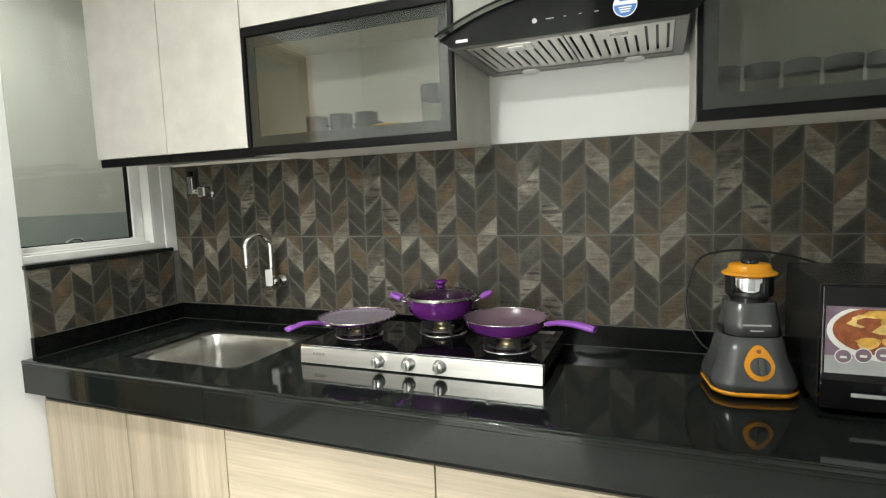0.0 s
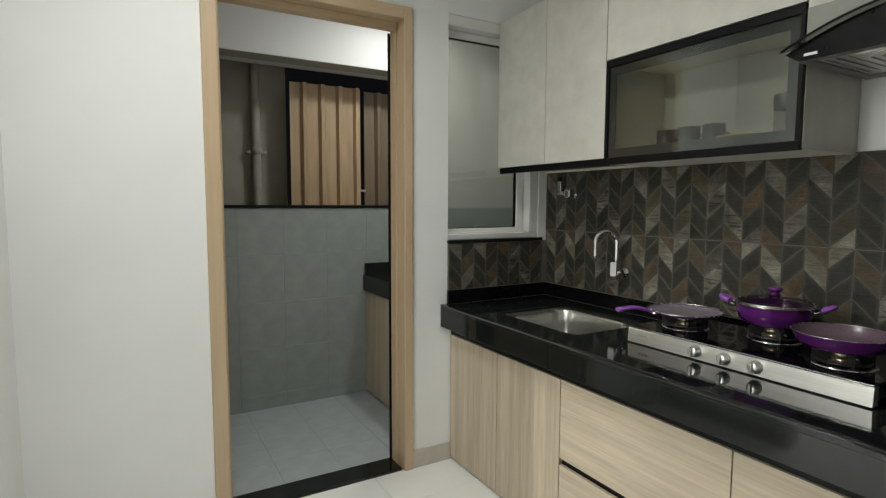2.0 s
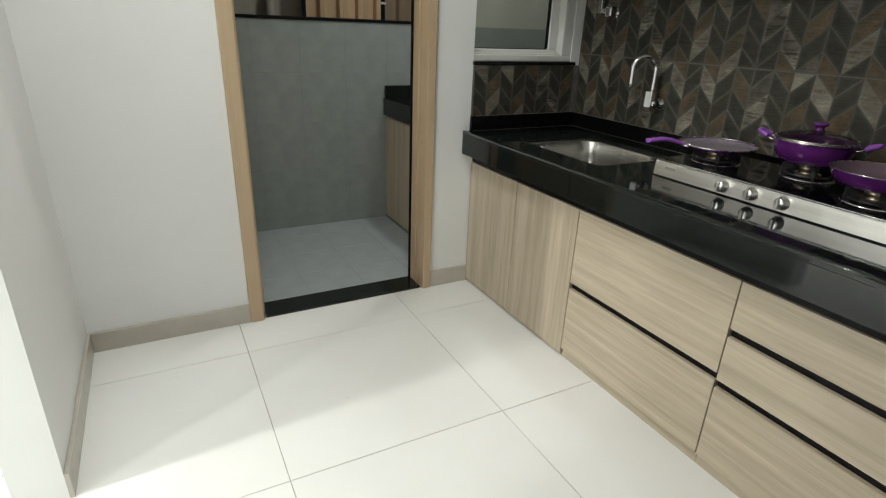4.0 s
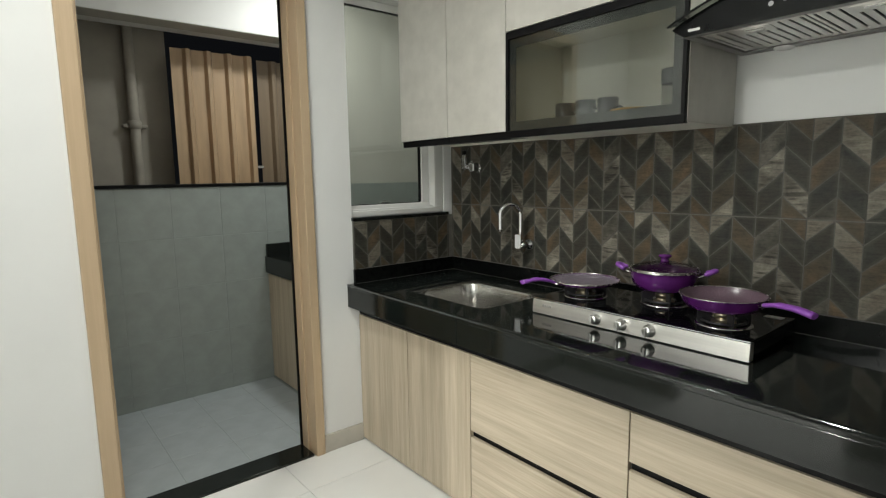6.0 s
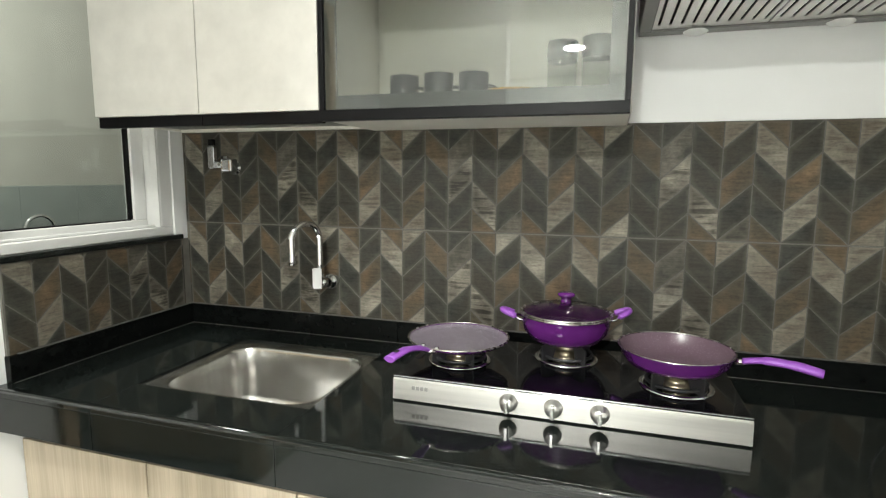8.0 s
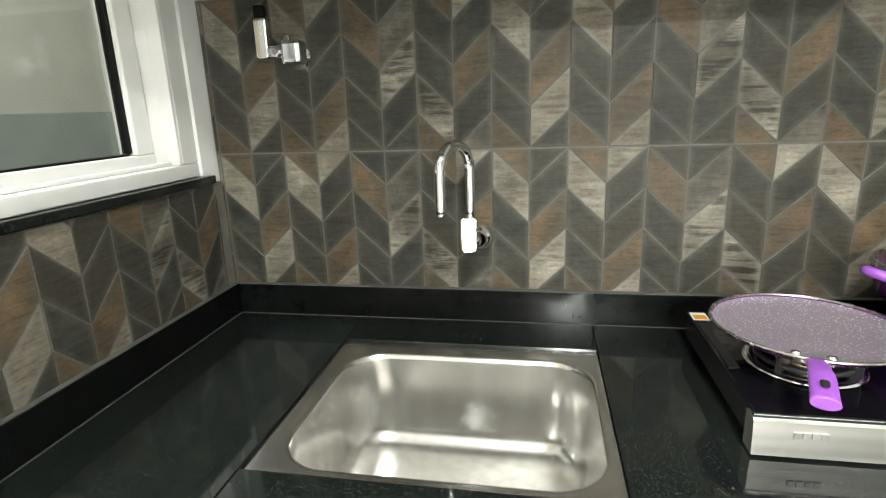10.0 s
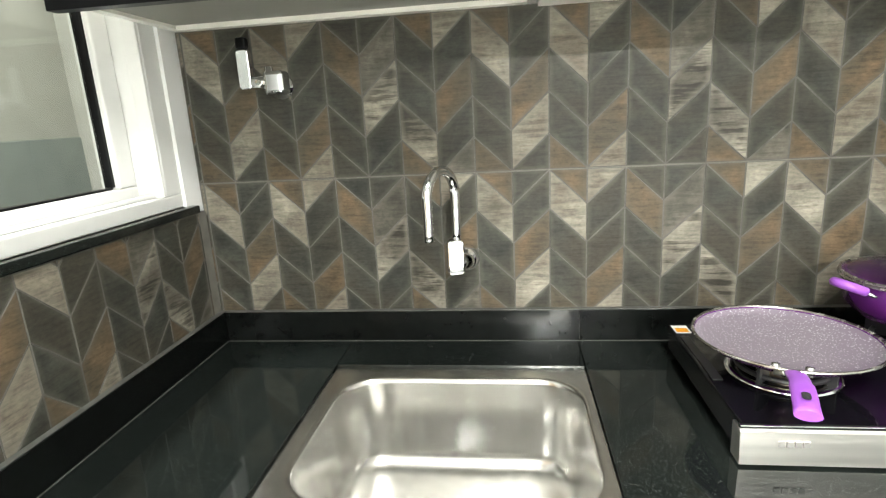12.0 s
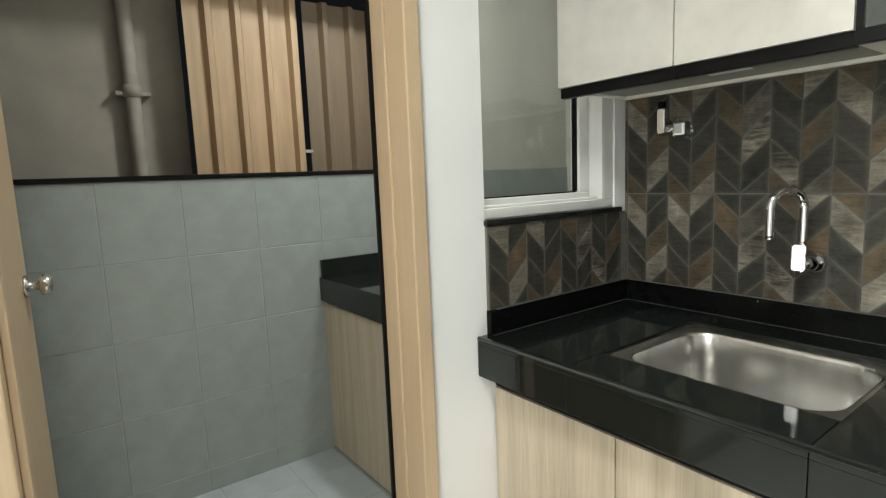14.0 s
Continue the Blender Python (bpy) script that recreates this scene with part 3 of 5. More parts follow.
def base_unit(x0, x1, fronts, label, grain):
    """A floor cabinet; fronts are (x0, x1, z0, z1) of its doors or drawers."""
    c = thing("base_cabinet", ((x0 + x1) / 2, -0.3, 0), label, "cabinet", "base cabinets along the wall")
    bm = bmesh.new()
    for a in ((x0 + 0.001, x0 + 0.019, -0.572, -0.004, 0.0, 0.672), (x1 - 0.019, x1 - 0.001, -0.572, -0.004, 0.0, 0.672), (x0 + 0.0192, x1 - 0.0192, -0.585, -0.022, 0.06, 0.078),
              (x0 + 0.0192, x1 - 0.0192, -0.0218, -0.004, 0.0, 0.672), (x0 + 0.0192, x1 - 0.0192, -0.585, -0.56, 0.60, 0.672)):
        box(bm, *a)
    part("body", bm, M_CARCASS, c)
    part("plinth", block(x0 + 0.001, x1 - 0.001, FACE + 0.012, -0.5862, 0.0, 0.011 if grain == "up" else 0.056), M_CAB_H, c)
    for a, b, z0, z1 in fronts:
        name = "door" if grain == "up" else "drawer_front"
        part(name, block(a + 0.0018, b - 0.0018, FACE, -0.586, z0, z1, bev=0.0015), M_CAB_V if grain == "up" else M_CAB_H, c)
    if grain != "up":
        zs = sorted({f[3] for f in fronts if f[3] < 0.63})
        for z in zs:
            part("grip_channel", block(x0 + 0.002, x1 - 0.002, FACE + 0.014, -0.5862, z + 0.0005, z + 0.0255), M_BLACK, c, "black recessed grip channel")
    return c


base_unit(0.004, 0.796, [(0.004, 0.398, 0.012, 0.634), (0.398, 0.796, 0.012, 0.634)], "oak laminate sink cabinet with two plain doors", "up")
base_unit(0.796, 1.450, [(0.796, 1.450, 0.040, 0.312), (0.796, 1.450, 0.338, 0.634)], "oak laminate unit with two deep drawers", "level")
base_unit(1.450, 2.104, [(1.450, 2.104, 0.040, 0.292), (1.450, 2.104, 0.318, 0.462), (1.450, 2.104, 0.488, 0.634)], "oak laminate unit with three drawers", "level")
base_unit(2.104, 2.998, [(2.104, 2.551, 0.012, 0.634), (2.551, 2.998, 0.012, 0.634)], "oak laminate cabinet with two plain doors", "up")
# The shaded gap below the granite edge is drawn as a black strip.
structure("trim_counter_shadow", block(0.004, EAST - 0.004, -0.600, -0.5865, 0.6365, 0.6775), M_BLACK, "black strip standing in for the shadow gap under the worktop", "trim")

SX0, SX1, SY0, SY1 = 0.308, 0.784, -0.528, -0.136
wt = thing("worktop", (1.5, -0.33, 0.68), "polished black granite worktop with thick front edge", "worktop")


def slab(x0, x1, y0, y1, edge):
    if edge:
        part("apron", block(x0, x1, CF, CF + 0.03, 0.678, CT - 0.0202, bev=0.0015), M_GRANITE_EDGE, wt, "thick polished granite front edge")
    return block(x0, x1, y0, y1, CT - 0.02, CT, bev=0.0012)


G = 0.0006
part("slab", slab(0.002, SX0 - G, CF, -0.022, True), M_GRANITE, wt)
part("slab", slab(SX0 + G, SX1 - G, CF, SY0, True), M_GRANITE, wt)
part("slab", slab(SX0 + G, SX1 - G, SY1, -0.022, False), M_GRANITE, wt)
part("slab", slab(SX1 + G, EAST - 0.002, CF, -0.022, True), M_GRANITE, wt)
part("nosing", tube([(0.003, CF + 0.006, CT - 0.006), (EAST - 0.003, CF + 0.006, CT - 0.006)], 0.0075, 12), M_GRANITE, wt, "rounded polished front edge")
part("upstand", block(0.022, 0.7874, -0.021, -0.002, CT - 0.02, 0.854, bev=0.0015), M_UPSTAND, wt, "black granite upstand")
part("upstand", block(0.7886, EAST - 0.002, -0.021, -0.002, CT - 0.02, 0.854, bev=0.0015), M_UPSTAND, wt, "black granite upstand")
part("upstand", block(0.002, 0.021, -0.625, -0.002, CT - 0.02, 0.854, bev=0.0015), M_UPSTAND, wt, "black granite upstand")

M_SEAL = plain("sealant", (0.075, 0.074, 0.067), 0.6, vary=0.35, scale=25)
for a in ((0.023, EAST - 0.003, -0.0205, -0.0095, 0.8541, 0.8556), (0.0095, 0.0205, -0.600, -0.0105, 0.8541, 0.8556),
          (0.0235, EAST - 0.003, -0.0235, -0.0212, CT + 0.0001, CT + 0.0009), (0.0212, 0.0235, -0.620, -0.0236, CT + 0.0001, CT + 0.0009)):
    part("sealant_line", block(*a), M_SEAL, wt, "thin pale line of sealant")

# sink


def bowl(outer, inner, ztop, depth, r):
    """A pressed bowl: a flat flange, a rolled lip, steep walls and a dished floor."""
    bm = bmesh.new()
    x0, x1, y0, y1 = inner
    rings = [[bm.verts.new((px, py, ztop)) for px, py in round_rect(*outer, 0.004, 9)]]
    for ins, dz, rr in ((-0.004, 0.0, r + 0.004), (0.0, 0.0006, r), (0.003, 0.003, r), (0.005, 0.010, r), (0.010, depth * 0.55, r), (0.013, depth * 0.80, r * 0.96),
                        (0.020, depth * 0.91, r * 0.9), (0.034, depth * 0.975, r * 0.8), (0.055, depth, r * 0.62)):
        rings.append([bm.verts.new((px, py, ztop - dz)) for px, py in round_rect(x0 + ins, x1 - ins, y0 + ins, y1 - ins, rr, 9)])
    cx, cy = (x0 + x1) / 2, (y0 + y1) / 2 - 0.006
    rings.append([bm.verts.new((cx + 0.045 * math.cos(2 * math.pi * (i + 0.5) / 40 ), cy + 0.045 * math.sin(2 * math.pi * (i + 0.5) / 40), ztop - depth - 0.003)) for i in range(40)])
    for a, b in zip(rings, rings[1:]):
        for i in range(len(a)):
            f = bm.faces.new((a[i], a[(i + 1) % len(a)], b[(i + 1) % len(a)], b[i]))
            f.smooth = True
    bm.faces.new(rings[-1])
    bmesh.ops.recalc_face_normals(bm, faces=bm.faces)
    bmesh.ops.reverse_faces(bm, faces=bm.faces)
    return bm, (cx, cy)


sk = thing("kitchen_sink", ((SX0 + SX1) / 2, (SY0 + SY1) / 2, CT - 0.2), "brushed stainless steel sink bowl set in black granite", "sink")
SZ = CT - 0.006
bm, (wx, wy) = bowl((SX0 + 0.001, SX1 - 0.001, SY0 + 0.001, SY1 - 0.001), (SX0 + 0.028, SX1 - 0.014, SY0 + 0.018, SY1 - 0.040), SZ, 0.175, 0.072)
part("bowl", bm, M_SINK, sk)
part("waste", lathe([(0, 0.002), (0.016, 0.002), (0.020, 0.006), (0.036, 0.0075), (0.043, 0.004), (0.044, 0.0)], (wx, wy, SZ - 0.1785), 32), M_CHROME, sk, "chrome waste outlet")

# ---- wall cabinets ----
UF, UB, UT = -0.327, -0.002, 2.17


def carcass(bm, x0, x1, z0, z1, t=0.018):
    box(bm, x0, x0 + t, UF + 0.02, UB, z0, z1)
    box(bm, x1 - t, x1, UF + 0.02, UB, z0, z1)
    box(bm, x0 + t, x1 - t, UF + 0.02, UB, z0, z0 + t)
    box(bm, x0 + t, x1 - t, UF + 0.02, UB, z1 - t, z1)
    box(bm, x0 + t, x1 - t, UB - 0.006, UB, z0 + t, z1 - t)
    return bm


uc1 = thing("wall_cabinet", (0.36, -0.16, 1.44), "tall wall cabinet with two stone-grey doors", "cabinet", "wall cabinets")
part("side_panel", block(0.003, 0.021, UF + 0.02, UB, 1.44, UT), M_CARCASS, uc1)
part("side_panel", block(0.692, 0.709, UF + 0.02, UB, 1.44, UT), M_CARCASS, uc1)
part("top_panel", block(0.0215, 0.6915, UF + 0.02, UB, UT - 0.018, UT), M_CARCASS, uc1)
part("back_rail", block(0.0215, 0.6915, -0.03, UB, 1.437, 1.4635), M_CARCASS, uc1)
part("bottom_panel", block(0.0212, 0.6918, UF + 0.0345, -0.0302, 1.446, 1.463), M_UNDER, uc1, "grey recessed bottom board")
part("door", block(0.001, 0.3535, UF, UF + 0.0195, 1.455, UT, bev=0.001), M_STONE, uc1)
part("door", block(0.3565, 0.7085, UF, UF + 0.0195, 1.455, UT, bev=0.001), M_STONE, uc1)
part("grip_rail", block(0.001, 0.3535, UF + 0.012, UF + 0.034, 1.426, 1.4548, bev=0.001), M_BLACK, uc1, "black aluminium grip rail")
part("grip_rail", block(0.3565, 0.7085, UF + 0.012, UF + 0.034, 1.426, 1.4548, bev=0.001), M_BLACK, uc1, "black aluminium grip rail")
part("label_plate", block(0.36, 0.46, -0.20, -0.155, 1.4435, 1.4458, bev=0.0005), M_PAPER, uc1, "small white plate under the cabinet")


def glass_cabinet(x0, x1, side_x, label):
    c = thing("glass_wall_cabinet", ((x0 + x1) / 2, -0.16, 1.428), label, "cabinet", "wall cabinets")
    part("body", carcass(bmesh.new(), x0, x1, 1.438, 1.826), M_CARCASS, c)
    part("light_valance", block(x0, x1, UF + 0.02, UB - 0.002, 1.432, 1.4378), M_CARCASS, c)
    part("side_panel", block(side_x, side_x + 0.0015, UF + 0.012, UB, 1.432, 1.826), M_STONE, c, "stone-grey side panel")
    d = part("door", bmesh.new(), M_BLACK, c, "black aluminium frame with smoked glass")
    bm = bmesh.new()
    z0, z1 = 1.428, 1.824
    for a in ((x0 + 0.001, x1 - 0.001, UF - 0.002, UF + 0.0195, z0, z0 + 0.026), (x0 + 0.001, x1 - 0.001, UF - 0.002, UF + 0.0195, z1 - 0.026, z1),
              (x0 + 0.001, x0 + 0.013, UF - 0.002, UF + 0.0195, z0 + 0.026, z1 - 0.026), (x1 - 0.013, x1 - 0.001, UF - 0.002, UF + 0.0195, z0 + 0.026, z1 - 0.026)):
        box(bm, *a, bev=0.001)
    bmesh.ops.translate(bm, vec=-base_of(c), verts=bm.verts)
    bm.to_mesh(d.data)
    bm.free()
    g = part("pane", block(x0 + 0.013, x1 - 0.013, UF + 0.004, UF + 0.008, z0 + 0.026, z1 - 0.026), M_SMOKE, d, "smoked glass pane")
    g.visible_shadow = False
    bm = bmesh.new()
    for a in ((x0 + 0.013, x0 + 0.045, z0 + 0.026, z1 - 0.026), (x1 - 0.045, x1 - 0.013, z0 + 0.026, z1 - 0.026), (x0 + 0.045, x1 - 0.045, z0 + 0.026, z0 + 0.060), (x0 + 0.045, x1 - 0.045, z1 - 0.060, z1 - 0.026)):
        box(bm, a[0], a[1], UF + 0.0085, UF + 0.0105, a[2], a[3])
    part("border_print", bm, M_BORDER, d, "dark printed border of the glass")
    return c


glass_cabinet(0.711, 1.428, 1.4286, "wall cabinet with a black framed smoked glass door")
glass_cabinet(2.026, 2.74, 2.0240, "wall cabinet with a smoked glass door and jars inside")


def flap_cabinet(x0, x1, z0, label):
    c = thing("flap_cabinet", ((x0 + x1) / 2, -0.16, z0), label, "cabinet", "wall cabinets")
    part("body", block(x0, x1, UF + 0.02, UB, z0 + 0.001, UT), M_CARCASS, c)
    part("door", block(x0 + 0.001, x1 - 0.001, UF, UF + 0.0195, z0, UT, bev=0.001), M_STONE, c)


flap_cabinet(0.711, 1.428, 1.828, "upper flap cabinet with a stone-grey front")
flap_cabinet(1.4305, 2.0235, 1.800, "upper flap cabinet over the cooker hood")
flap_cabinet(2.026, 2.74, 1.828, "upper flap cabinet with a stone-grey front")

# ---- cooker hood ----
hd = thing("cooker_hood", (1.727, -0.2, 1.65), "black and grey cooker hood with curved glass front", "cooker hood")
HX0, HX1 = 1.446, 2.008


def arch(x):
    return 1.752 - 0.078 * ((x - 1.727) / 0.31) ** 2


bm = bmesh.new()
box(bm, HX0, HX1, -0.36, -0.008, 1.672, 1.798, bev=0.003)
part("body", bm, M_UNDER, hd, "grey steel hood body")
bm = bmesh.new()
box(bm, HX0, HX1, -0.055, -0.012, 1.650, 1.6718, bev=0.002)
box(bm, HX0, HX1, -0.40, -0.375, 1.650, 1.6718, bev=0.002)
box(bm, HX0, HX0 + 0.028, -0.3748, -0.0552, 1.650, 1.6718, bev=0.002)
box(bm, HX1 - 0.028, HX1, -0.3748, -0.0552, 1.650, 1.6718, bev=0.002)
part("underside_frame", bm, M_HOODGREY, hd, "grey painted frame round the filters")
n = 24
xs = [1.418 + (2.036 - 1.418) * i / n for i in range(n + 1)]
front = prism([(x, 1.651) for x in (1.452, 2.004)] + [(x, arch(x)) for x in reversed(xs)], 0.012, (0, -0.392, 0), (1, 0, 0), (0, 0, 1), 0.001)
part("control_panel", front, M_HOODGLASS, hd, "glossy black curved control panel")
bm = bmesh.new()
rows = []
for dy, dz in ((-0.425, 0.0), (-0.425, 0.006), (-0.31, 0.036), (-0.31, 0.030)):
    rows.append([bm.verts.new((x, dy, arch(x) + 0.002 + dz)) for x in xs])
for a, b in zip(rows, rows[1:] + rows[:1]):
    for i in range(n):
        bm.faces.new((a[i], a[i + 1], b[i + 1], b[i]))
for i in (0, -1):
    bm.faces.new([r[i] for r in rows])
bmesh.ops.recalc_face_normals(bm, faces=bm.faces)
part("glass_canopy", bm, M_SMOKE, hd, "curved smoked glass canopy")
part("canopy_edge", tube([(x, -0.426, arch(x) + 0.004) for x in xs], 0.0032, 8), M_BLACK, hd)


def baffle(x0, x1):
    f = part("filter", bmesh.new(), M_FILTER, hd, "steel baffle filter")
    bm = bmesh.new()
    y0, y1, z = -0.373, -0.057, 1.655
    box(bm, x0, x1, y0, y0 + 0.034, z, z + 0.004, bev=0.0006)
    bmesh.ops.translate(bm, vec=-base_of(hd), verts=bm.verts)
    bm.to_mesh(f.data)
    bm.free()
    part("rail", block(x0, x1, y1 - 0.030, y1, z, z + 0.004, bev=0.0006), M_FILTER, f)
    cnt = 10
    step = (x1 - x0) / cnt
    for i in range(cnt + 1):
        a, b = x0 + (i - 0.37) * step, x0 + (i + 0.37) * step
        part("slat", block(max(x0, a), min(x1, b), y0 + 0.0342, y1 - 0.0302, z, z + 0.004, bev=0.0005), M_FILTER, f)
    part("recess", block(x0, x1, y0, y1, z + 0.011, z + 0.014), M_DARK_PL, f, "dark gap behind the slats")
    cx = (x0 + x1) / 2
    part("latch_plate", block(cx - 0.042, cx + 0.042, y0 + 0.030, y0 + 0.098, z - 0.0012, z + 0.0005, bev=0.0004), M_FILTER, f)
    part("latch", block(cx - 0.022, cx + 0.022, y0 + 0.05, y0 + 0.072, z - 0.003, z - 0.0002, bev=0.001), M_STEEL, f)


mid = (HX0 + HX1) / 2
baffle(HX0 + 0.03, mid - 0.002)
baffle(mid + 0.002, HX1 - 0.03)
for lx in (HX0 + 0.13, HX1 - 0.13):
    part("hood_lamp", lathe([(0, -0.006), (0.022, -0.005), (0.028, -0.001), (0.029, 0.002)], (lx, -0.034, 1.6495), 28), M_DIFF, hd, "unlit frosted lamp cover")
Y = -0.4045
part("button", prism(disc_outline(0.006, 20), 0.0006, (1.668, Y, 1.686), (1, 0, 0), (0, 0, 1)), M_GREYPRINT, hd)
for bx_, bw in ((1.705, 0.010), (1.740, 0.003), (1.775, 0.003), (1.812, 0.005)):
    part("button", block(bx_ - bw, bx_ + bw, Y - 0.0006, Y, 1.6855, 1.6875), M_GREYPRINT, hd)
part("badge", block(1.466, 1.498, Y - 0.0006, Y, 1.661, 1.668), M_PAPER, hd, "small white maker's mark")
st = part("sticker", prism(disc_outline(0.026, 36), 0.0006, (1.874, Y, 1.690), (1, 0, 0), (0, 0, 1)), M_PAPER, hd, "round blue and white sticker")
part("sticker_print", prism([(0.024 * math.cos(radians(a)), 0.024 * math.sin(radians(a))) for a in range(176, 365, 8)], 0.0005, (1.874, Y - 0.0007, 1.690), (1, 0, 0), (0, 0, 1)), M_BLUE, st)
for k in range(3):
    part("sticker_print", block(1.860 + 0.002 * k, 1.888 - 0.002 * k, Y - 0.0018, Y - 0.0013, 1.684 - 0.005 * k, 1.6865 - 0.005 * k), M_PAPER, st)
part("sticker_print", block(1.862, 1.886, Y - 0.0013, Y - 0.0007, 1.699, 1.705), M_BLUE, st)

# ---- hob ----
hb = thing("gas_hob", (1.305, -0.24, CT), "three-burner gas hob with black glass top and steel front", "hob")
X0, X1, Y0, Y1, HT = 0.940, 1.676, -0.424, -0.080, 0.846
part("base", block(X0 + 0.004, X1 - 0.004, Y0 + 0.03, Y1, CT + 0.012, HT - 0.0065, bev=0.003), M_DARK_PL, hb)
part("glass_top", block(X0 + 0.002, X1 - 0.002, Y0 + 0.006, Y1 - 0.002, HT - 0.006, HT, bev=0.002), M_HOBGLASS, hb, "black tempered glass top")
fp = part("front_panel", prism([(Y0, CT + 0.004), (Y0 + 0.028, CT + 0.004), (Y0 + 0.028, HT - 0.007), (Y0 + 0.007, HT - 0.007), (Y0 + 0.003, HT - 0.010)], X1 - X0, (X0, 0, 0), (0, 1, 0), (0, 0, 1), 0.0), M_HOBSTEEL, hb, "brushed steel front panel")
for mx_ in (0.986, 0.996, 1.006, 1.016):
    part("maker_mark", block(mx_, mx_ + 0.0075, Y0 - 0.0002, Y0 + 0.004, 0.817, 0.825), M_MARK, fp, "pale pressed maker's mark")
part("trim", block(X0, X1, Y0 + 0.004, Y0 + 0.012, HT - 0.0062, HT - 0.001, bev=0.001), M_CHROME, hb)
for fx in (X0 + 0.06, X1 - 0.06):
    for fy in (Y0 + 0.06, Y1 - 0.05):
        part("foot", lathe([(0.016, 0), (0.016, 0.006), (0.011, 0.0125)], (fx, fy, CT), 16), M_DARK_PL, hb, "black rubber foot")
for kx in (1.207, 1.302, 1.396):
    k = part("knob", turned(lathe([(0.0195, 0), (0.0195, 0.004), (0.016, 0.006), (0.0155, 0.018), (0.013, 0.021), (0, 0.021)], seg=28), 90, (0, 0, 0), "X"), M_KNOB, hb, "satin metal knob")
    k.location = Vector((kx, Y0 + 0.001, 0.8165)) - base_of(hb)
    k.data.transform(Matrix.Translation(base_of(hb)))
    part("knob_grip", block(kx - 0.004, kx + 0.004, Y0 - 0.030, Y0 - 0.0195, 0.802, 0.831, bev=0.0015), M_KNOB, k)
BURN = ((1.056, -0.270), (1.308, -0.175), (1.552, -0.290))
for bx_, by_ in BURN:
    b = part("burner", lathe([(0.0, 0.002), (0.034, 0.002), (0.034, 0.010), (0.026, 0.012), (0.026, 0.022), (0.029, 0.024), (0.029, 0.034), (0.024, 0.039), (0.009, 0.040), (0, 0.040)], (bx_, by_, HT), 32), M_BRASS, hb, "brass burner head")
    part("drip_ring", lathe([(0.060, 0.0005), (0.066, 0.004), (0.072, 0.005), (0.077, 0.003), (0.078, 0.0005)], (bx_, by_, HT), 40), M_CHROME, b, "polished drip ring")
    part("support_ring", tube([(bx_ + 0.062 * math.cos(2 * math.pi * i / 32), by_ + 0.062 * math.sin(2 * math.pi * i / 32), HT + 0.012) for i in range(33)], 0.004, 8), M_IRON, b)
    for a in (45, 135, 225, 315):
        c, s = math.cos(radians(a)), math.sin(radians(a))
        bm = prism([(0.040, 0.002), (0.074, 0.002), (0.074, 0.038), (0.064, 0.0430), (0.034, 0.0430), (0.030, 0.036)], 0.004, (bx_ - 0.002 * s * -1, by_ - 0.002 * c, HT), (c, s, 0), (0, 0, 1), 0.0006)
        part("pan_support", bm, M_IRON, b, "black cast pan support")
part("heat_strip", block(0.948, 0.962, -0.30, -0.14, HT + 0.0004, HT + 0.0016), M_IRON, hb)
sg = part("sticker", block(0.945, 0.972, -0.125, -0.090, HT + 0.0004, HT + 0.0009), M_PAPER, hb, "small paper sticker")
part("sticker_print", block(0.948, 0.969, -0.121, -0.103, HT + 0.001, HT + 0.0014), M_ORANGE, sg)
part("sticker", block(1.60, 1.65, -0.13, -0.10, HT + 0.0004, HT + 0.0009), M_GREYPRINT, hb, "small grey sticker")

# ---- pans ----


def grip(points, radii, flat=0.6):
    return tube(spline(points, 6), [radii[min(len(radii) - 1, i // 6)] for i in range((len(points) - 1) * 6 + 1)], 14, flat=flat)


PZ = HT + 0.0432
tw = thing("flat_pan", (*BURN[0], PZ), "flat purple griddle pan with speckled coating on the burner", "pan", "purple pans on the hob")
tx, ty = 1.053, -0.273
part("body", lathe([(0, 0.0), (0.085, 0.0), (0.108, 0.004), (0.122, 0.013), (0.1245, 0.0165), (0.122, 0.0165), (0.1195, 0.0128)], (tx, ty, PZ), 56), M_PURPLE, tw)
part("cooking_face", lathe([(0.1215, 0.0152), (0.116, 0.0105), (0.105, 0.0065), (0, 0.0060)], (tx, ty, PZ), 56), M_TAWA, tw, "grey speckled non-stick face")
part("rim", tube([(tx + 0.1235 * math.cos(2 * math.pi * i / 56), ty + 0.1235 * math.sin(2 * math.pi * i / 56), PZ + 0.0168) for i in range(57)], 0.0024, 8), M_STEEL, tw, "bare metal rim")
hv = Vector((-0.336, -0.942, 0)).normalized()
hn = Vector((-hv.y, hv.x, 0))
h0 = Vector((tx, ty, PZ + 0.011)) + hv * 0.118
part("bracket", tube([h0 - hn * 0.02, h0 + hv * 0.008, h0 + hn * 0.02], 0.005, 8), M_STEEL, tw, "riveted metal bracket")
hd_ = part("handle", grip([h0, h0 + hv * 0.03 + Vector((0, 0, 0.012)), h0 + hv * 0.08 + Vector((0, 0, 0.021)), h0 + hv * 0.136 + Vector((0, 0, 0.015))], [0.010, 0.012, 0.0135, 0.014, 0.013], 0.5), M_PURPLE_GRIP, tw, "purple plastic handle")
sl = h0 + hv * 0.112
part("slot", turned(prism(round_rect(-0.0045, 0.0045, -0.008, 0.008, 0.004, 4), 0.0012, sl + Vector((0, 0, 0.0262)), (1, 0, 0), (0, 1, 0)), -20, sl), M_DARK_PL, hd_, "dark hanging slot")
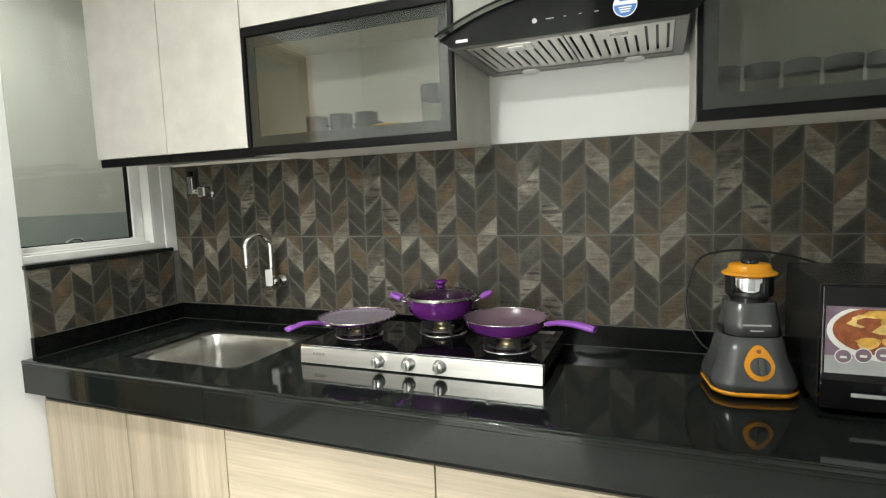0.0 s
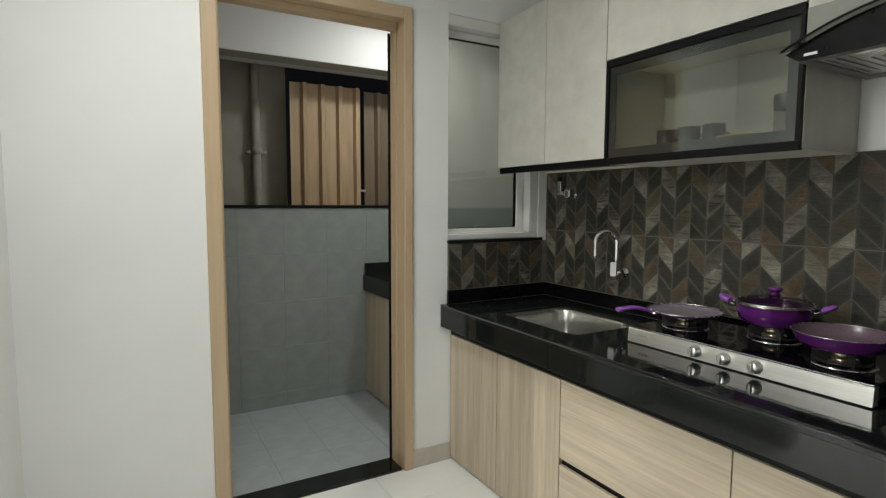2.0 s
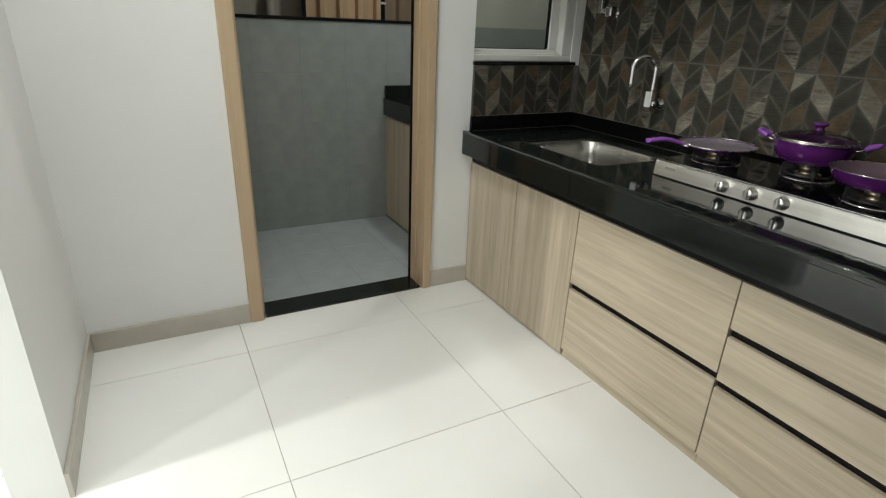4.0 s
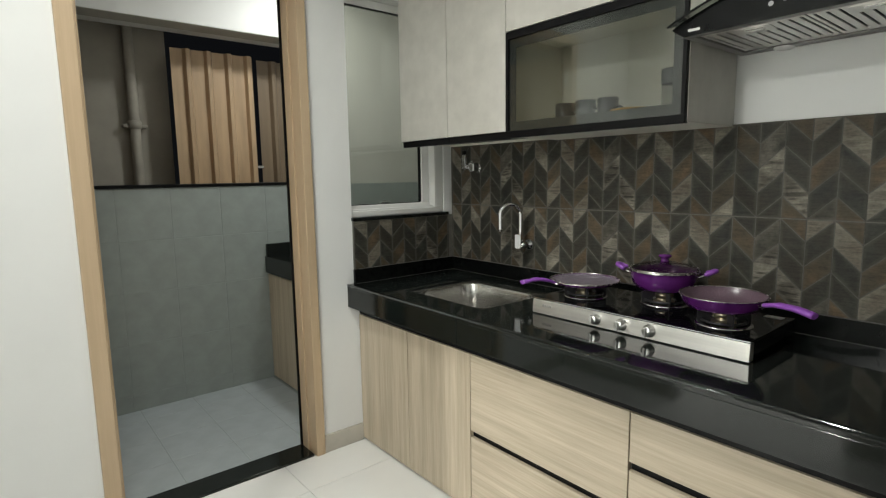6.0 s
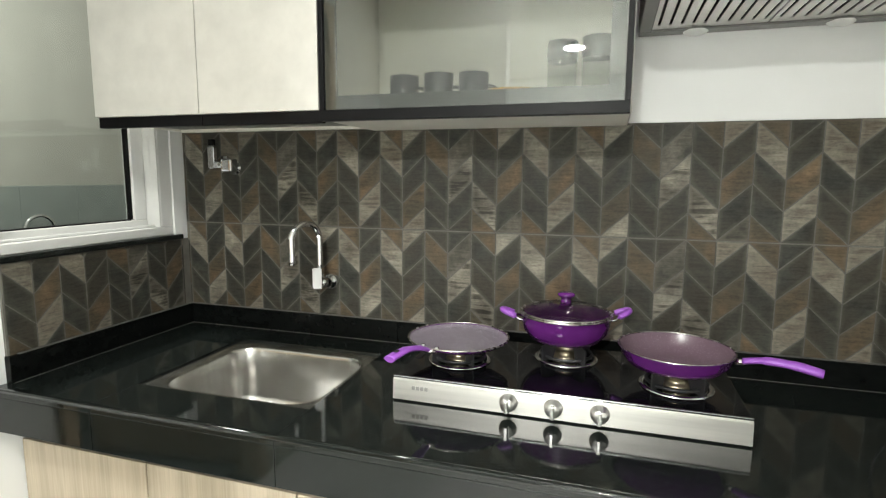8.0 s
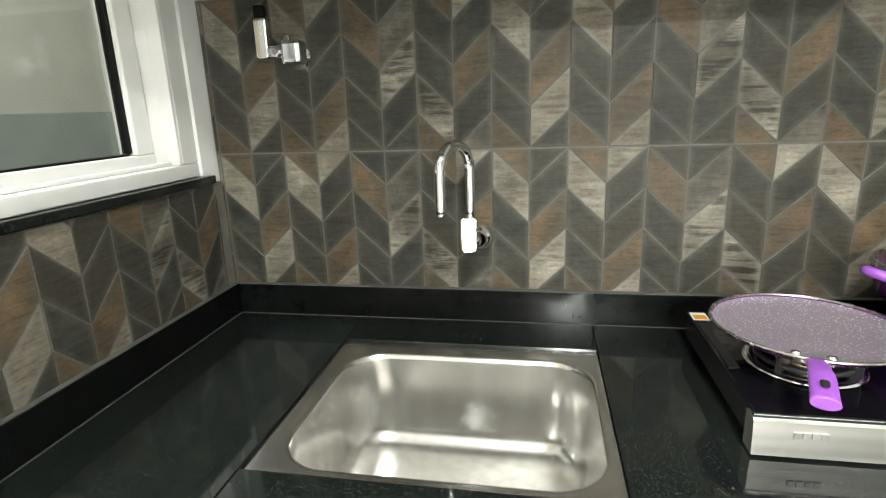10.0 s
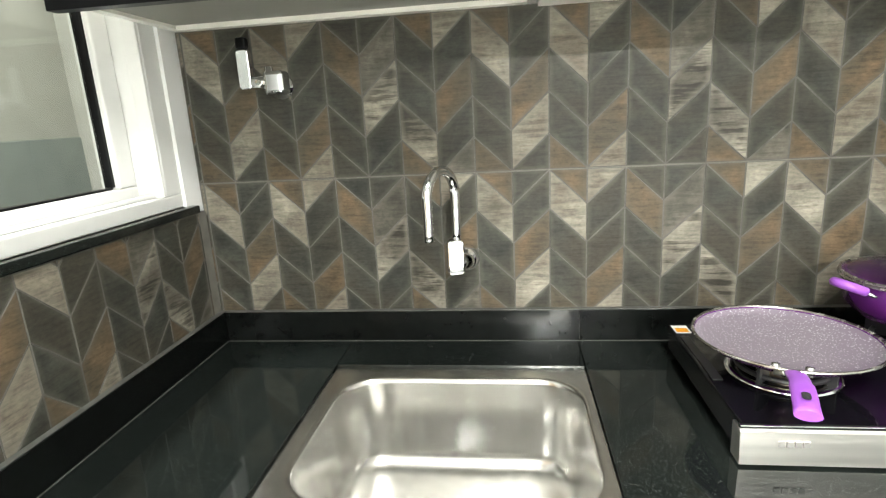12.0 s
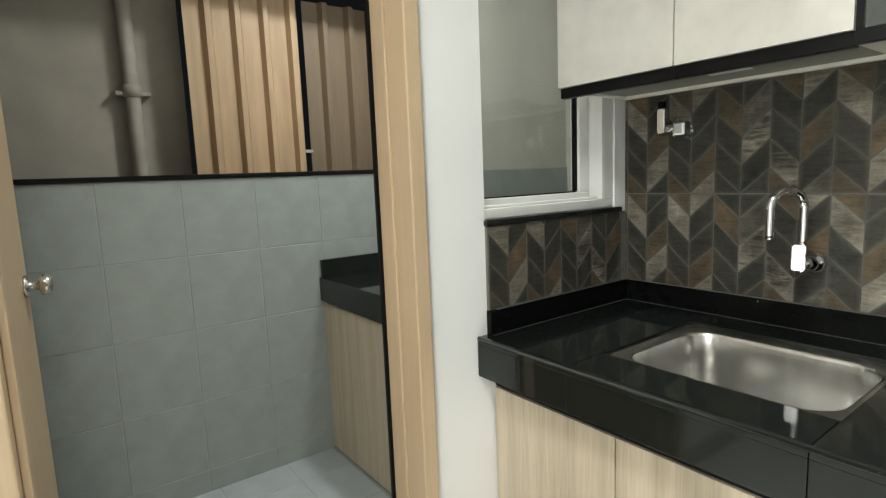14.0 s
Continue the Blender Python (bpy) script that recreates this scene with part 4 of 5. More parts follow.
for k in (-1, 1):
    part("rivet", lathe([(0.006, 0), (0.005, 0.003), (0, 0.004)], h0 - hv * 0.004 + hn * 0.019 * k + Vector((0, 0, 0.007)), 14), M_CHROME, tw)

pt = thing("cooking_pot", (*BURN[1], PZ), "purple cooking pot with glass lid on the burner", "pot", "purple pans on the hob")
px, py = 1.303, -0.172
part("body", lathe([(0, 0.0), (0.062, 0.0), (0.085, 0.008), (0.102, 0.028), (0.109, 0.052), (0.110, 0.068), (0.112, 0.070), (0.108, 0.070), (0.106, 0.052), (0.098, 0.028), (0.08, 0.010), (0, 0.006)], (px, py, PZ), 56), M_PURPLE, pt)
part("rim", tube([(px + 0.1115 * math.cos(2 * math.pi * i / 56), py + 0.1115 * math.sin(2 * math.pi * i / 56), PZ + 0.071) for i in range(57)], 0.0024, 8), M_STEEL, pt, "steel rim")
ld = part("lid", lathe([(0.110, 0.073), (0.100, 0.080), (0.075, 0.090), (0.04, 0.097), (0.012, 0.099), (0.012, 0.096), (0.04, 0.094), (0.075, 0.087), (0.100, 0.077)], (px, py, PZ), 56), M_LIDGLASS, pt, "tinted glass lid")
part("lid_band", tube([(px + 0.1095 * math.cos(2 * math.pi * i / 56), py + 0.1095 * math.sin(2 * math.pi * i / 56), PZ + 0.0755) for i in range(57)], 0.0026, 8), M_STEEL, ld, "steel lid band")
part("lid_knob", lathe([(0.008, 0.097), (0.014, 0.099), (0.013, 0.104), (0.011, 0.108), (0.018, 0.113), (0.022, 0.117), (0.021, 0.122), (0.014, 0.1245), (0, 0.125)], (px, py, PZ), 32), M_PURPLE, ld, "purple lid knob")
for sgn in (-1, 1):
    q = Vector((px, py, PZ + 0.058))
    d = Vector((sgn * 0.96, -0.28 * sgn * -1, 0)).normalized()
    e = Vector((-d.y, d.x, 0))
    for k in (-1, 1):
        part("wire", tube([q + d * 0.104 + e * 0.026 * k, q + d * 0.118 + e * 0.024 * k + Vector((0, 0, 0.002)), q + d * 0.130 + e * 0.018 * k + Vector((0, 0, 0.010))], 0.0028, 8), M_CHROME, pt, "chrome handle wire")
    part("handle", tube(spline([q + d * 0.128 + e * 0.02 + Vector((0, 0, 0.009)), q + d * 0.150 + e * 0.014 + Vector((0, 0, 0.018)), q + d * 0.158 + Vector((0, 0, 0.021)), q + d * 0.150 - e * 0.014 + Vector((0, 0, 0.018)), q + d * 0.128 - e * 0.02 + Vector((0, 0, 0.009))], 5), 0.0072, 12), M_PURPLE_GRIP, pt, "purple grip")

fp_ = thing("frying_pan", (*BURN[2], PZ), "purple frying pan with dark non-stick inside on the burner", "pan", "purple pans on the hob")
fx, fy = 1.546, -0.288
part("body", lathe([(0, 0.0), (0.078, 0.0), (0.096, 0.006), (0.110, 0.022), (0.117, 0.040), (0.1195, 0.043), (0.1165, 0.043)], (fx, fy, PZ), 56), M_PURPLE, fp_)
part("cooking_face", lathe([(0.1162, 0.0425), (0.112, 0.036), (0.103, 0.020), (0.088, 0.0075), (0.05, 0.006), (0, 0.0066)], (fx, fy, PZ), 56), M_PANIN, fp_, "dark non-stick inside")
part("rim", tube([(fx + 0.1182 * math.cos(2 * math.pi * i / 56), fy + 0.1182 * math.sin(2 * math.pi * i / 56), PZ + 0.0432) for i in range(57)], 0.0014, 6), M_STEEL, fp_, "bare metal rim")
hv = Vector((0.955, -0.30, 0)).normalized()
h0 = Vector((fx, fy, PZ + 0.034)) + hv * 0.116
part("bracket", tube([h0, h0 + hv * 0.018 + Vector((0, 0, 0.003))], 0.006, 10), M_STEEL, fp_, "metal handle bracket")
h1 = h0 + hv * 0.014 + Vector((0, 0, 0.004))
part("handle", grip([h1, h1 + hv * 0.04 + Vector((0, 0, 0.008)), h1 + hv * 0.09 + Vector((0, 0, 0.008)), h1 + hv * 0.135 + Vector((0, 0, 0.001))], [0.010, 0.013, 0.014, 0.013], 0.62), M_PURPLE_GRIP, fp_, "purple plastic handle")

# ---- tap and valve on the tiles ----
tap = thing("kitchen_tap", (0.545, -0.012, 0.96), "chrome wall tap with swan-neck spout", "tap")
part("flange", turned(lathe([(0.0, 0), (0.027, 0), (0.0275, 0.007), (0.0255, 0.016), (0.020, 0.023), (0.014, 0.027), (0.0135, 0.032)], (0, 0, 0), 32), 90, (0, 0, 0), "X"), M_CHROME, tap)
tap.children[0].location = Vector((0.562, -0.0092, 0.966)) - base_of(tap)
tap.children[0].data.transform(Matrix.Translation(base_of(tap)))
part("body", tube([(0.562, -0.032, 0.966), (0.548, -0.066, 0.968)], 0.014, 16), M_CHROME, tap)
part("lever", prism(round_rect(-0.0162, 0.0162, -0.040, 0.028, 0.008, 5), 0.018, (0.544, -0.064, 0.990), (0.97, 0.24, 0), (0, 0, 1), 0.003), M_CHROME, tap, "flat polished lever")
e0, e1 = Vector((0.549, -0.062, 0)), Vector((0.509, -0.152, 0))
em, eh = (e0 + e1) / 2, (e0 - e1) / 2
arc = [e0 + Vector((0, 0, 0.985)), e0 + Vector((0, 0, 1.108))] + [em + eh * math.cos(radians(a)) + Vector((0, 0, 1.108 + 0.046 * math.sin(radians(a)))) for a in range(15, 181, 15)] + [e1 + Vector((0, 0, 1.07)), e1 + Vector((0, 0, 1.034))]
part("spout", tube(spline(arc, 3), 0.0094, 14), M_CHROME, tap, "bent chrome spout")

va = thing("angle_valve", (0.19, -0.012, 1.33), "small chrome angle valve on the tiled wall", "valve")
part("flange", turned(lathe([(0.0, 0), (0.025, 0), (0.024, 0.004), (0.015, 0.009), (0.014, 0.04)], (0, 0, 0), 28), 90, (0, 0, 0), "X"), M_CHROME, va)
va.children[0].location = Vector((0.212, -0.0092, 1.322)) - base_of(va)
va.children[0].data.transform(Matrix.Translation(base_of(va)))
part("body", tube([(0.222, -0.045, 1.330), (0.172, -0.052, 1.330)], 0.013, 16), M_CHROME, va)
part("valve_block", block(0.196, 0.236, -0.062, -0.022, 1.306, 1.350, bev=0.008, seg=3), M_CHROME, va)
part("outlet", tube([(0.205, -0.045, 1.330), (0.205, -0.045, 1.358)], 0.008, 12), M_CHROME, va)
part("lever", prism(round_rect(-0.012, 0.012, -0.030, 0.042, 0.006, 4), 0.014, (0.162, -0.048, 1.348), (1, 0, 0), (0, 0, 1), 0.002), M_CHROME, va, "flat chrome lever")
part("cap", block(0.1515, 0.1725, -0.063, -0.047, 1.3905, 1.412, bev=0.004), M_BLACK, va, "black plastic cap")

# ---- mixer grinder ----
mg = thing("mixer_grinder", (2.147, -0.280, CT), "grey mixer grinder with orange trim and steel jar", "mixer grinder")
mx, my = 2.147, -0.280


def loft(levels, at, n=10):
    """A body of rounded-rectangle rings (half width, half depth, corner, height)."""
    bm = bmesh.new()
    rings = [[bm.verts.new((at[0] + a, at[1] + b, at[2] + z)) for a, b in round_rect(-w_, w_, -d_, d_, c_, n)] for w_, d_, c_, z in levels]
    for a, b in zip(rings, rings[1:]):
        for i in range(len(a)):
            f = bm.faces.new((a[i], a[(i + 1) % len(a)], b[(i + 1) % len(a)], b[i]))
            f.smooth = True
    bm.faces.new(rings[0])
    bm.faces.new(rings[-1])
    bmesh.ops.recalc_face_normals(bm, faces=bm.faces)
    return bm


TURN_M = 9
part("base_trim", turned(loft([(0.090, 0.090, 0.05, 0.006), (0.094, 0.094, 0.052, 0.012), (0.094, 0.094, 0.052, 0.018)], (mx, my, CT)), TURN_M, (mx, my, 0)), M_ORANGE, mg, "orange base trim")
for a in range(4):
    part("foot", lathe([(0.010, 0), (0.010, 0.007)], (mx + 0.06 * math.cos(radians(45 + 90 * a)), my + 0.06 * math.sin(radians(45 + 90 * a)), CT), 12), M_DARK_PL, mg)
body = part("body", turned(loft([(0.0935, 0.0935, 0.052, 0.0181), (0.093, 0.093, 0.052, 0.036), (0.086, 0.086, 0.05, 0.062), (0.073, 0.074, 0.046, 0.10), (0.065, 0.066, 0.044, 0.140)], (mx, my, CT)), TURN_M, (mx, my, 0)), M_GREY_PL, mg, "glossy dark grey motor body")
part("upper_body", turned(loft([(0.0635, 0.0645, 0.044, 0.1425), (0.060, 0.061, 0.042, 0.170), (0.057, 0.058, 0.042, 0.188), (0.056, 0.057, 0.042, 0.190), (0.054, 0.055, 0.042, 0.214), (0.050, 0.051, 0.042, 0.218)], (mx, my, CT)), TURN_M, (mx, my, 0)), M_GREY_PL, mg, "glossy dark grey upper body")
part("seam", turned(loft([(0.0605, 0.0615, 0.042, 0.1400), (0.0605, 0.0615, 0.042, 0.1426)], (mx, my, CT)), TURN_M, (mx, my, 0)), M_DARK_PL, mg)
part("collar", lathe([(0.040, 0.218), (0.040, 0.226), (0.038, 0.230)], (mx, my, CT), 36), M_DARK_PL, mg)
jr = part("jar", lathe([(0.036, 0.229), (0.042, 0.232), (0.046, 0.240), (0.047, 0.276), (0.046, 0.277)], (mx, my, CT), 40), M_CHROME, mg, "polished steel jar")
for s0 in (150, -60):
    bm = bmesh.new()
    pts = [(radians(s0 + 6 * i)) for i in range(13)]
    ins = [[bm.verts.new((mx + 0.0478 * math.cos(a), my + 0.0478 * math.sin(a), CT + z)) for a in pts] for z in (0.232, 0.277)]
    outs = [[bm.verts.new((mx + 0.0515 * math.cos(a), my + 0.0515 * math.sin(a), CT + z)) for a in pts] for z in (0.232, 0.277)]
    for r_ in (ins, outs):
        for i in range(12):
            bm.faces.new((r_[0][i], r_[0][i + 1], r_[1][i + 1], r_[1][i]))
    for k in (0, 1):
        for i in range(12):
            bm.faces.new((ins[k][i], ins[k][i + 1], outs[k][i + 1], outs[k][i]))
    for i in (0, -1):
        bm.faces.new((ins[0][i], ins[1][i], outs[1][i], outs[0][i]))
    bmesh.ops.recalc_face_normals(bm, faces=bm.faces)
    part("grip_panel", bm, M_DARK_PL, jr, "black jar grip")
part("jar_base", lathe([(0.043, 0.226), (0.048, 0.228), (0.0482, 0.234), (0.0472, 0.240)], (mx, my, CT), 40), M_DARK_PL, jr)
part("lid", lathe([(0.049, 0.2772), (0.0585, 0.279), (0.060, 0.283), (0.055, 0.286), (0.048, 0.290), (0.045, 0.300), (0.042, 0.304), (0, 0.305)], (mx, my, CT), 40), M_ORANGE, mg, "orange jar lid")
part("cap", lathe([(0.018, 0.304), (0.019, 0.311), (0.016, 0.314), (0, 0.315)], (mx, my, CT), 24), M_DARK_PL, mg, "dark cap on the lid")
fd = Vector((math.sin(radians(TURN_M)), -math.cos(radians(TURN_M)), 0))
fs = Vector((fd.y * -1, fd.x, 0))
o = Vector((mx, my, CT + 0.080)) + fd * 0.0815
pear = [(0.032 * math.cos(radians(a)) * (1 - 0.28 * max(0, math.sin(radians(a)))), 0.036 * math.sin(radians(a)) + 0.010 * max(0, math.sin(radians(a)))) for a in range(0, 360, 10)]
up = (Vector((0, 0, 1)) - fd * 0.32).normalized()
dial = part("dial_plate", prism(pear, 0.006, o, fs, up, 0.002), M_ORANGE, mg, "orange pear-shaped dial plate")
w3 = fs.cross(up).normalized()
part("dial", prism(disc_outline(0.021, 28), 0.005, o + w3 * 0.0062 - up * 0.003, fs, up, 0.001), M_GREY_PL, dial, "grey rotary dial")
part("pointer", prism(round_rect(-0.006, 0.006, -0.018, 0.018, 0.004, 3), 0.010, o + w3 * 0.0113 - up * 0.003, fs, up, 0.001), M_GREY_PL, dial)
part("dial_lamp", prism(disc_outline(0.005, 16), 0.001, o + w3 * 0.0062 + up * 0.031, fs, up), M_RED, dial)
up2 = (Vector((0, 0, 1)) - fd * 0.12).normalized()
for zz, ww, hh in ((0.166, 0.030, 0.004), (0.154, 0.014, 0.003)):
    part("lettering", prism([(-ww, 0), (ww, 0), (ww, hh), (-ww, hh)], 0.0006, Vector((mx, my, CT + zz)) + fd * (0.0617 + (0.166 - zz) * 0.15), fs, up2), M_GREYPRINT, mg)

cb = thing("power_cord", (2.14, -0.06, CT), "thin black power cord behind the mixer", "cord")
part("cord", tube(spline([(2.10, -0.175, CT + 0.045), (2.055, -0.13, CT + 0.06), (2.022, -0.09, CT + 0.12), (2.02, -0.07, CT + 0.20), (2.045, -0.05, CT + 0.275), (2.09, -0.04, CT + 0.302), (2.18, -0.035, CT + 0.308), (2.30, -0.035, CT + 0.288), (2.42, -0.04, CT + 0.235), (2.50, -0.05, CT + 0.15), (2.52, -0.05, CT + 0.004)], 8), 0.0032, 8), M_DARK_PL, cb)

# ---- microwave ----
mw = thing("microwave_oven", (2.50, -0.23, CT), "black microwave oven with a food picture on its door", "microwave")
WX0, WX1, WY0, WY1, WZ0, WZ1 = 2.264, 2.735, -0.415, -0.055, CT + 0.010, 1.066
part("body", block(WX0, WX1, WY0 + 0.02, WY1, WZ0, WZ1, bev=0.005), M_DARK_PL, mw)
dr = part("door", block(WX0, WX1 - 0.11, WY0, WY0 + 0.0195, WZ0 + 0.004, WZ1 - 0.002, bev=0.003), M_HOBGLASS, mw, "glossy black door")
part("control_panel", block(WX1 - 0.108, WX1, WY0, WY0 + 0.0195, WZ0 + 0.004, WZ1 - 0.002, bev=0.003), M_DARK_PL, mw)
for fx_ in (WX0 + 0.05, WX1 - 0.05):
    for fy_ in (WY0 + 0.06, WY1 - 0.05):
        part("foot", lathe([(0.014, 0), (0.014, 0.011)], (fx_, fy_, CT), 14), M_DARK_PL, mw)
PX0, PX1, PZ0, PZ1 = WX0 + 0.006, WX0 + 0.30, 0.880, 1.022
yf = WY0 - 0.0006
poster = part("picture", block(PX0, PX1, yf, WY0 - 0.0001, PZ0, PZ1), M_MAUVE, dr, "food picture on the door")
part("picture_band", block(PX0, PX1, yf - 0.0006, yf - 0.0001, PZ0, PZ0 + 0.038), M_GREYPRINT, poster)
cx_, cz_ = PX0 + 0.110, PZ0 + 0.092
part("picture_bowl", prism([(max(-0.112, 0.108 * math.cos(radians(a))), min(0.046, 0.062 * math.sin(radians(a)))) for a in range(0, 360, 10)], 0.0004, (cx_, yf - 0.0008, cz_), (1, 0, 0), (0, 0, 1)), M_PAPER, poster)
part("picture_sauce", prism([(0.098 * math.cos(radians(a)), min(0.044, 0.052 * math.sin(radians(a)))) for a in range(0, 360, 10)], 0.0004, (cx_, yf - 0.0014, cz_ + 0.002), (1, 0, 0), (0, 0, 1)), M_RED, poster)
rnd = random.Random(4)
for k in range(30):
    a, r_ = rnd.uniform(0, 6.28), math.sqrt(rnd.uniform(0.0, 0.85))
    ox, oz = 0.088 * r_ * math.cos(a), 0.036 * r_ * math.sin(a)
    part("picture_morsel", prism([(rnd.uniform(0.014, 0.026) * math.cos(radians(b)), rnd.uniform(0.008, 0.014) * math.sin(radians(b))) for b in range(0, 360, 40)], 0.0003, (cx_ + ox, yf - 0.0019 - 0.00003 * k, cz_ + 0.002 + oz), (1, 0, 0), (0, 0, 1)), (M_CURRY, M_AMBER, M_RED)[k % 3], poster)
for k in range(4):
    q = (PX0 + 0.032 + 0.034 * k, yf - 0.0032, PZ0 + 0.038 + 0.004 * k)
    part("picture_badge", prism(disc_outline(0.0155, 24), 0.0004, q, (1, 0, 0), (0, 0, 1)), M_PAPER, poster)
    part("picture_badge", prism(disc_outline(0.0135, 24), 0.0004, (q[0], q[1] - 0.0005, q[2]), (1, 0, 0), (0, 0, 1)), M_MAUVE, poster)
    part("picture_badge", block(q[0] - 0.006, q[0] + 0.006, q[1] - 0.0014, q[1] - 0.001, q[2] - 0.004, q[2] + 0.001), M_PAPER, poster)
part("lettering", block(WX0 + 0.055, WX0 + 0.16, yf - 0.0002, WY0 - 0.0001, WZ0 + 0.034, WZ0 + 0.042), M_GREYPRINT, dr)

# ---- crockery and jars behind the glass ----
SH = 1.4562
for cx0, cy0, h_ in ((0.868, -0.16, 0.098), (0.962, -0.16, 0.100), (1.052, -0.15, 0.100)):
    c = thing("drinking_cup", (cx0, cy0, SH), "dark grey ceramic cup on the cabinet shelf", "cup", "cups in the glass cabinet")
    part("cup", lathe([(0, 0), (0.032, 0), (0.037, 0.006), (0.038, h_), (0.036, h_), (0.035, 0.010), (0, 0.008)], (cx0, cy0, SH), 28), M_CUP, c)
    part("handle", tube(spline([(cx0 + 0.036, cy0, SH + 0.068), (cx0 + 0.056, cy0 + 0.004, SH + 0.062), (cx0 + 0.056, cy0 + 0.004, SH + 0.032), (cx0 + 0.036, cy0, SH + 0.022)], 5), 0.0045, 8), M_CUP, c)
for k in range(4):
    pl = thing("plate", (1.155, -0.16, SH + 0.011 * k), "stacked brown-rimmed plate on the cabinet shelf", "plate", "plates in the glass cabinet")
    part("plate", lathe([(0, 0.0), (0.045, 0.0), (0.06, 0.004), (0.074, 0.013), (0.0735, 0.015), (0.06, 0.007), (0, 0.004)], (1.155, -0.16, SH + 0.0115 * k), 36), M_CURRY if k in (1, 3) else M_PLASTER, pl)


def spice_jar(x, y, r, h, label, group):
    j = thing("storage_jar", (x, y, SH), label, "jar", group)
    g = part("glass", lathe([(0, 0), (r * 0.96, 0), (r, 0.004), (r, h * 0.70), (r * 0.88, h * 0.76), (r * 0.88, h * 0.80)], (x, y, SH), 28), M_JARGLASS, j, "clear glass jar")
    g.visible_shadow = False
    part("contents", lathe([(0, 0.003), (r * 0.9, 0.003), (r * 0.9, h * 0.22), (0, h * 0.22)], (x, y, SH), 20), M_PAPER, j)
    part("lid", lathe([(r * 1.02, h * 0.72), (r * 1.06, h * 0.74), (r * 1.06, h * 0.985), (r * 1.0, h), (0, h)], (x, y, SH), 32), M_LIDGREY, j, "slate grey lid")
    return j


spice_jar(1.266, -0.095, 0.036, 0.175, "glass storage jar with slate grey lid", "jars in the glass cabinets")
spice_jar(1.350, -0.085, 0.036, 0.185, "glass storage jar with slate grey lid", "jars in the glass cabinets")
for k in range(7):
    spice_jar(2.093 + 0.082 * k, -0.20, 0.036, 0.108, "small glass spice jar with slate grey lid", "jars in the glass cabinets")

# ---- ceiling lamps ----
for lx, ly, lz, ls, lw in LAMPS:
    cl = thing("ceiling_light", (lx, ly, lz), "round white surface ceiling light", "ceiling light", "ceiling lights")
    part("ring", lathe([(ls / 2 + 0.004, 0), (ls / 2 + 0.02, 0), (ls / 2 + 0.02, -0.03), (ls / 2 + 0.004, -0.034), (ls / 2 + 0.004, 0)], (lx, ly, lz - 0.0002), 40), M_DIFF, cl)
    part("diffuser", lathe([(0, -0.02), (ls / 2, -0.02), (ls / 2 + 0.003, -0.012)], (lx, ly, lz), 40), M_LED, cl)

# Ceiling lamp's bright reflection in the polished floor, modelled as a white disc.
speck = thing("floor_speck", (0.693, -1.478, 0.0), "small white disc standing in for a lamp reflection on the floor tile", "speck")
part("disc", lathe([(0, 0.002), (0.006, 0.0018), (0.008, 0.0005)], (0.693, -1.478, 0.0), 16), M_PAPER, speck)

# ---- floor tiles ----


def tile_mesh(name, sx, sy, sz, mat, bev=0.0012):
    me = bpy.data.meshes.new(name)
    bm = block(-sx / 2, sx / 2, -sy / 2, sy / 2, -sz, 0, bev=bev, seg=1)
    bm.to_mesh(me)
    bm.free()
    me.materials.append(mat)
    return me


def place(name, me, m, parent):
    ob = new(name, me)
    ob.parent = parent
    ob.matrix_basis = m
    return ob


def spans(start, pitch, lo, hi, gap):
    """Pieces of one pitch between lo and hi, cut at the ends."""
    k = math.floor((lo - start) / pitch)
    out = []
    while start + k * pitch < hi - 1e-6:
        a, b = max(lo, start + k * pitch + gap / 2), min(hi, start + (k + 1) * pitch - gap / 2)
        if b - a > 0.004:
            out.append((a, b))
        k += 1
    return out


def pave(parent, name, mat, xr, yr, zt, thick, gap, skip=None):
    cache = {}
    for a, b in xr:
        for c, d in yr:
            if skip and skip((a + b) / 2, (c + d) / 2):
                continue
            key = (round(b - a, 3), round(d - c, 3))
            if key not in cache:
                cache[key] = tile_mesh(name, b - a, d - c, thick, mat)
            place(name, cache[key], pose((a + b) / 2, (c + d) / 2, zt), parent)


pave(floor, "floor_tile", M_FLOOR, spans(0.985, 0.735, 0.0, EAST, 0.002), spans(-1.01, 0.735, -2.30, 0.0, 0.002), 0.0, 0.0058, 0.002)
pave(floor, "floor_tile", M_FLOOR, spans(0.985, 0.735, -0.5, 4.0, 0.002), spans(-1.01, 0.735, SOUTH, -2.42, 0.002), 0.0, 0.0058, 0.002)
pave(floor, "floor_tile", M_FLOOR, [(OPEN[0] + 0.001, OPEN[1] - 0.001)], [(-2.419, -2.301)], 0.0, 0.0058, 0.002)
uf = bpy.data.objects["utility_floor_base"]
pave(uf, "floor_tile", M_UTFLOOR, spans(-0.13, 0.28, UX, WT - 0.0, 0.003), spans(-1.10, 0.28, -2.3, -0.6, 0.003), -0.010, 0.0058, 0.003)

# grey tile dado in the utility
dado = structure("utility_dado", block(UX + 0.0005, UX + 0.0079, -2.3, UN, -0.012, 1.244), M_UTGROUT, "grey stone-look wall tiles up to the coping", "wall tiles")
cache = {}
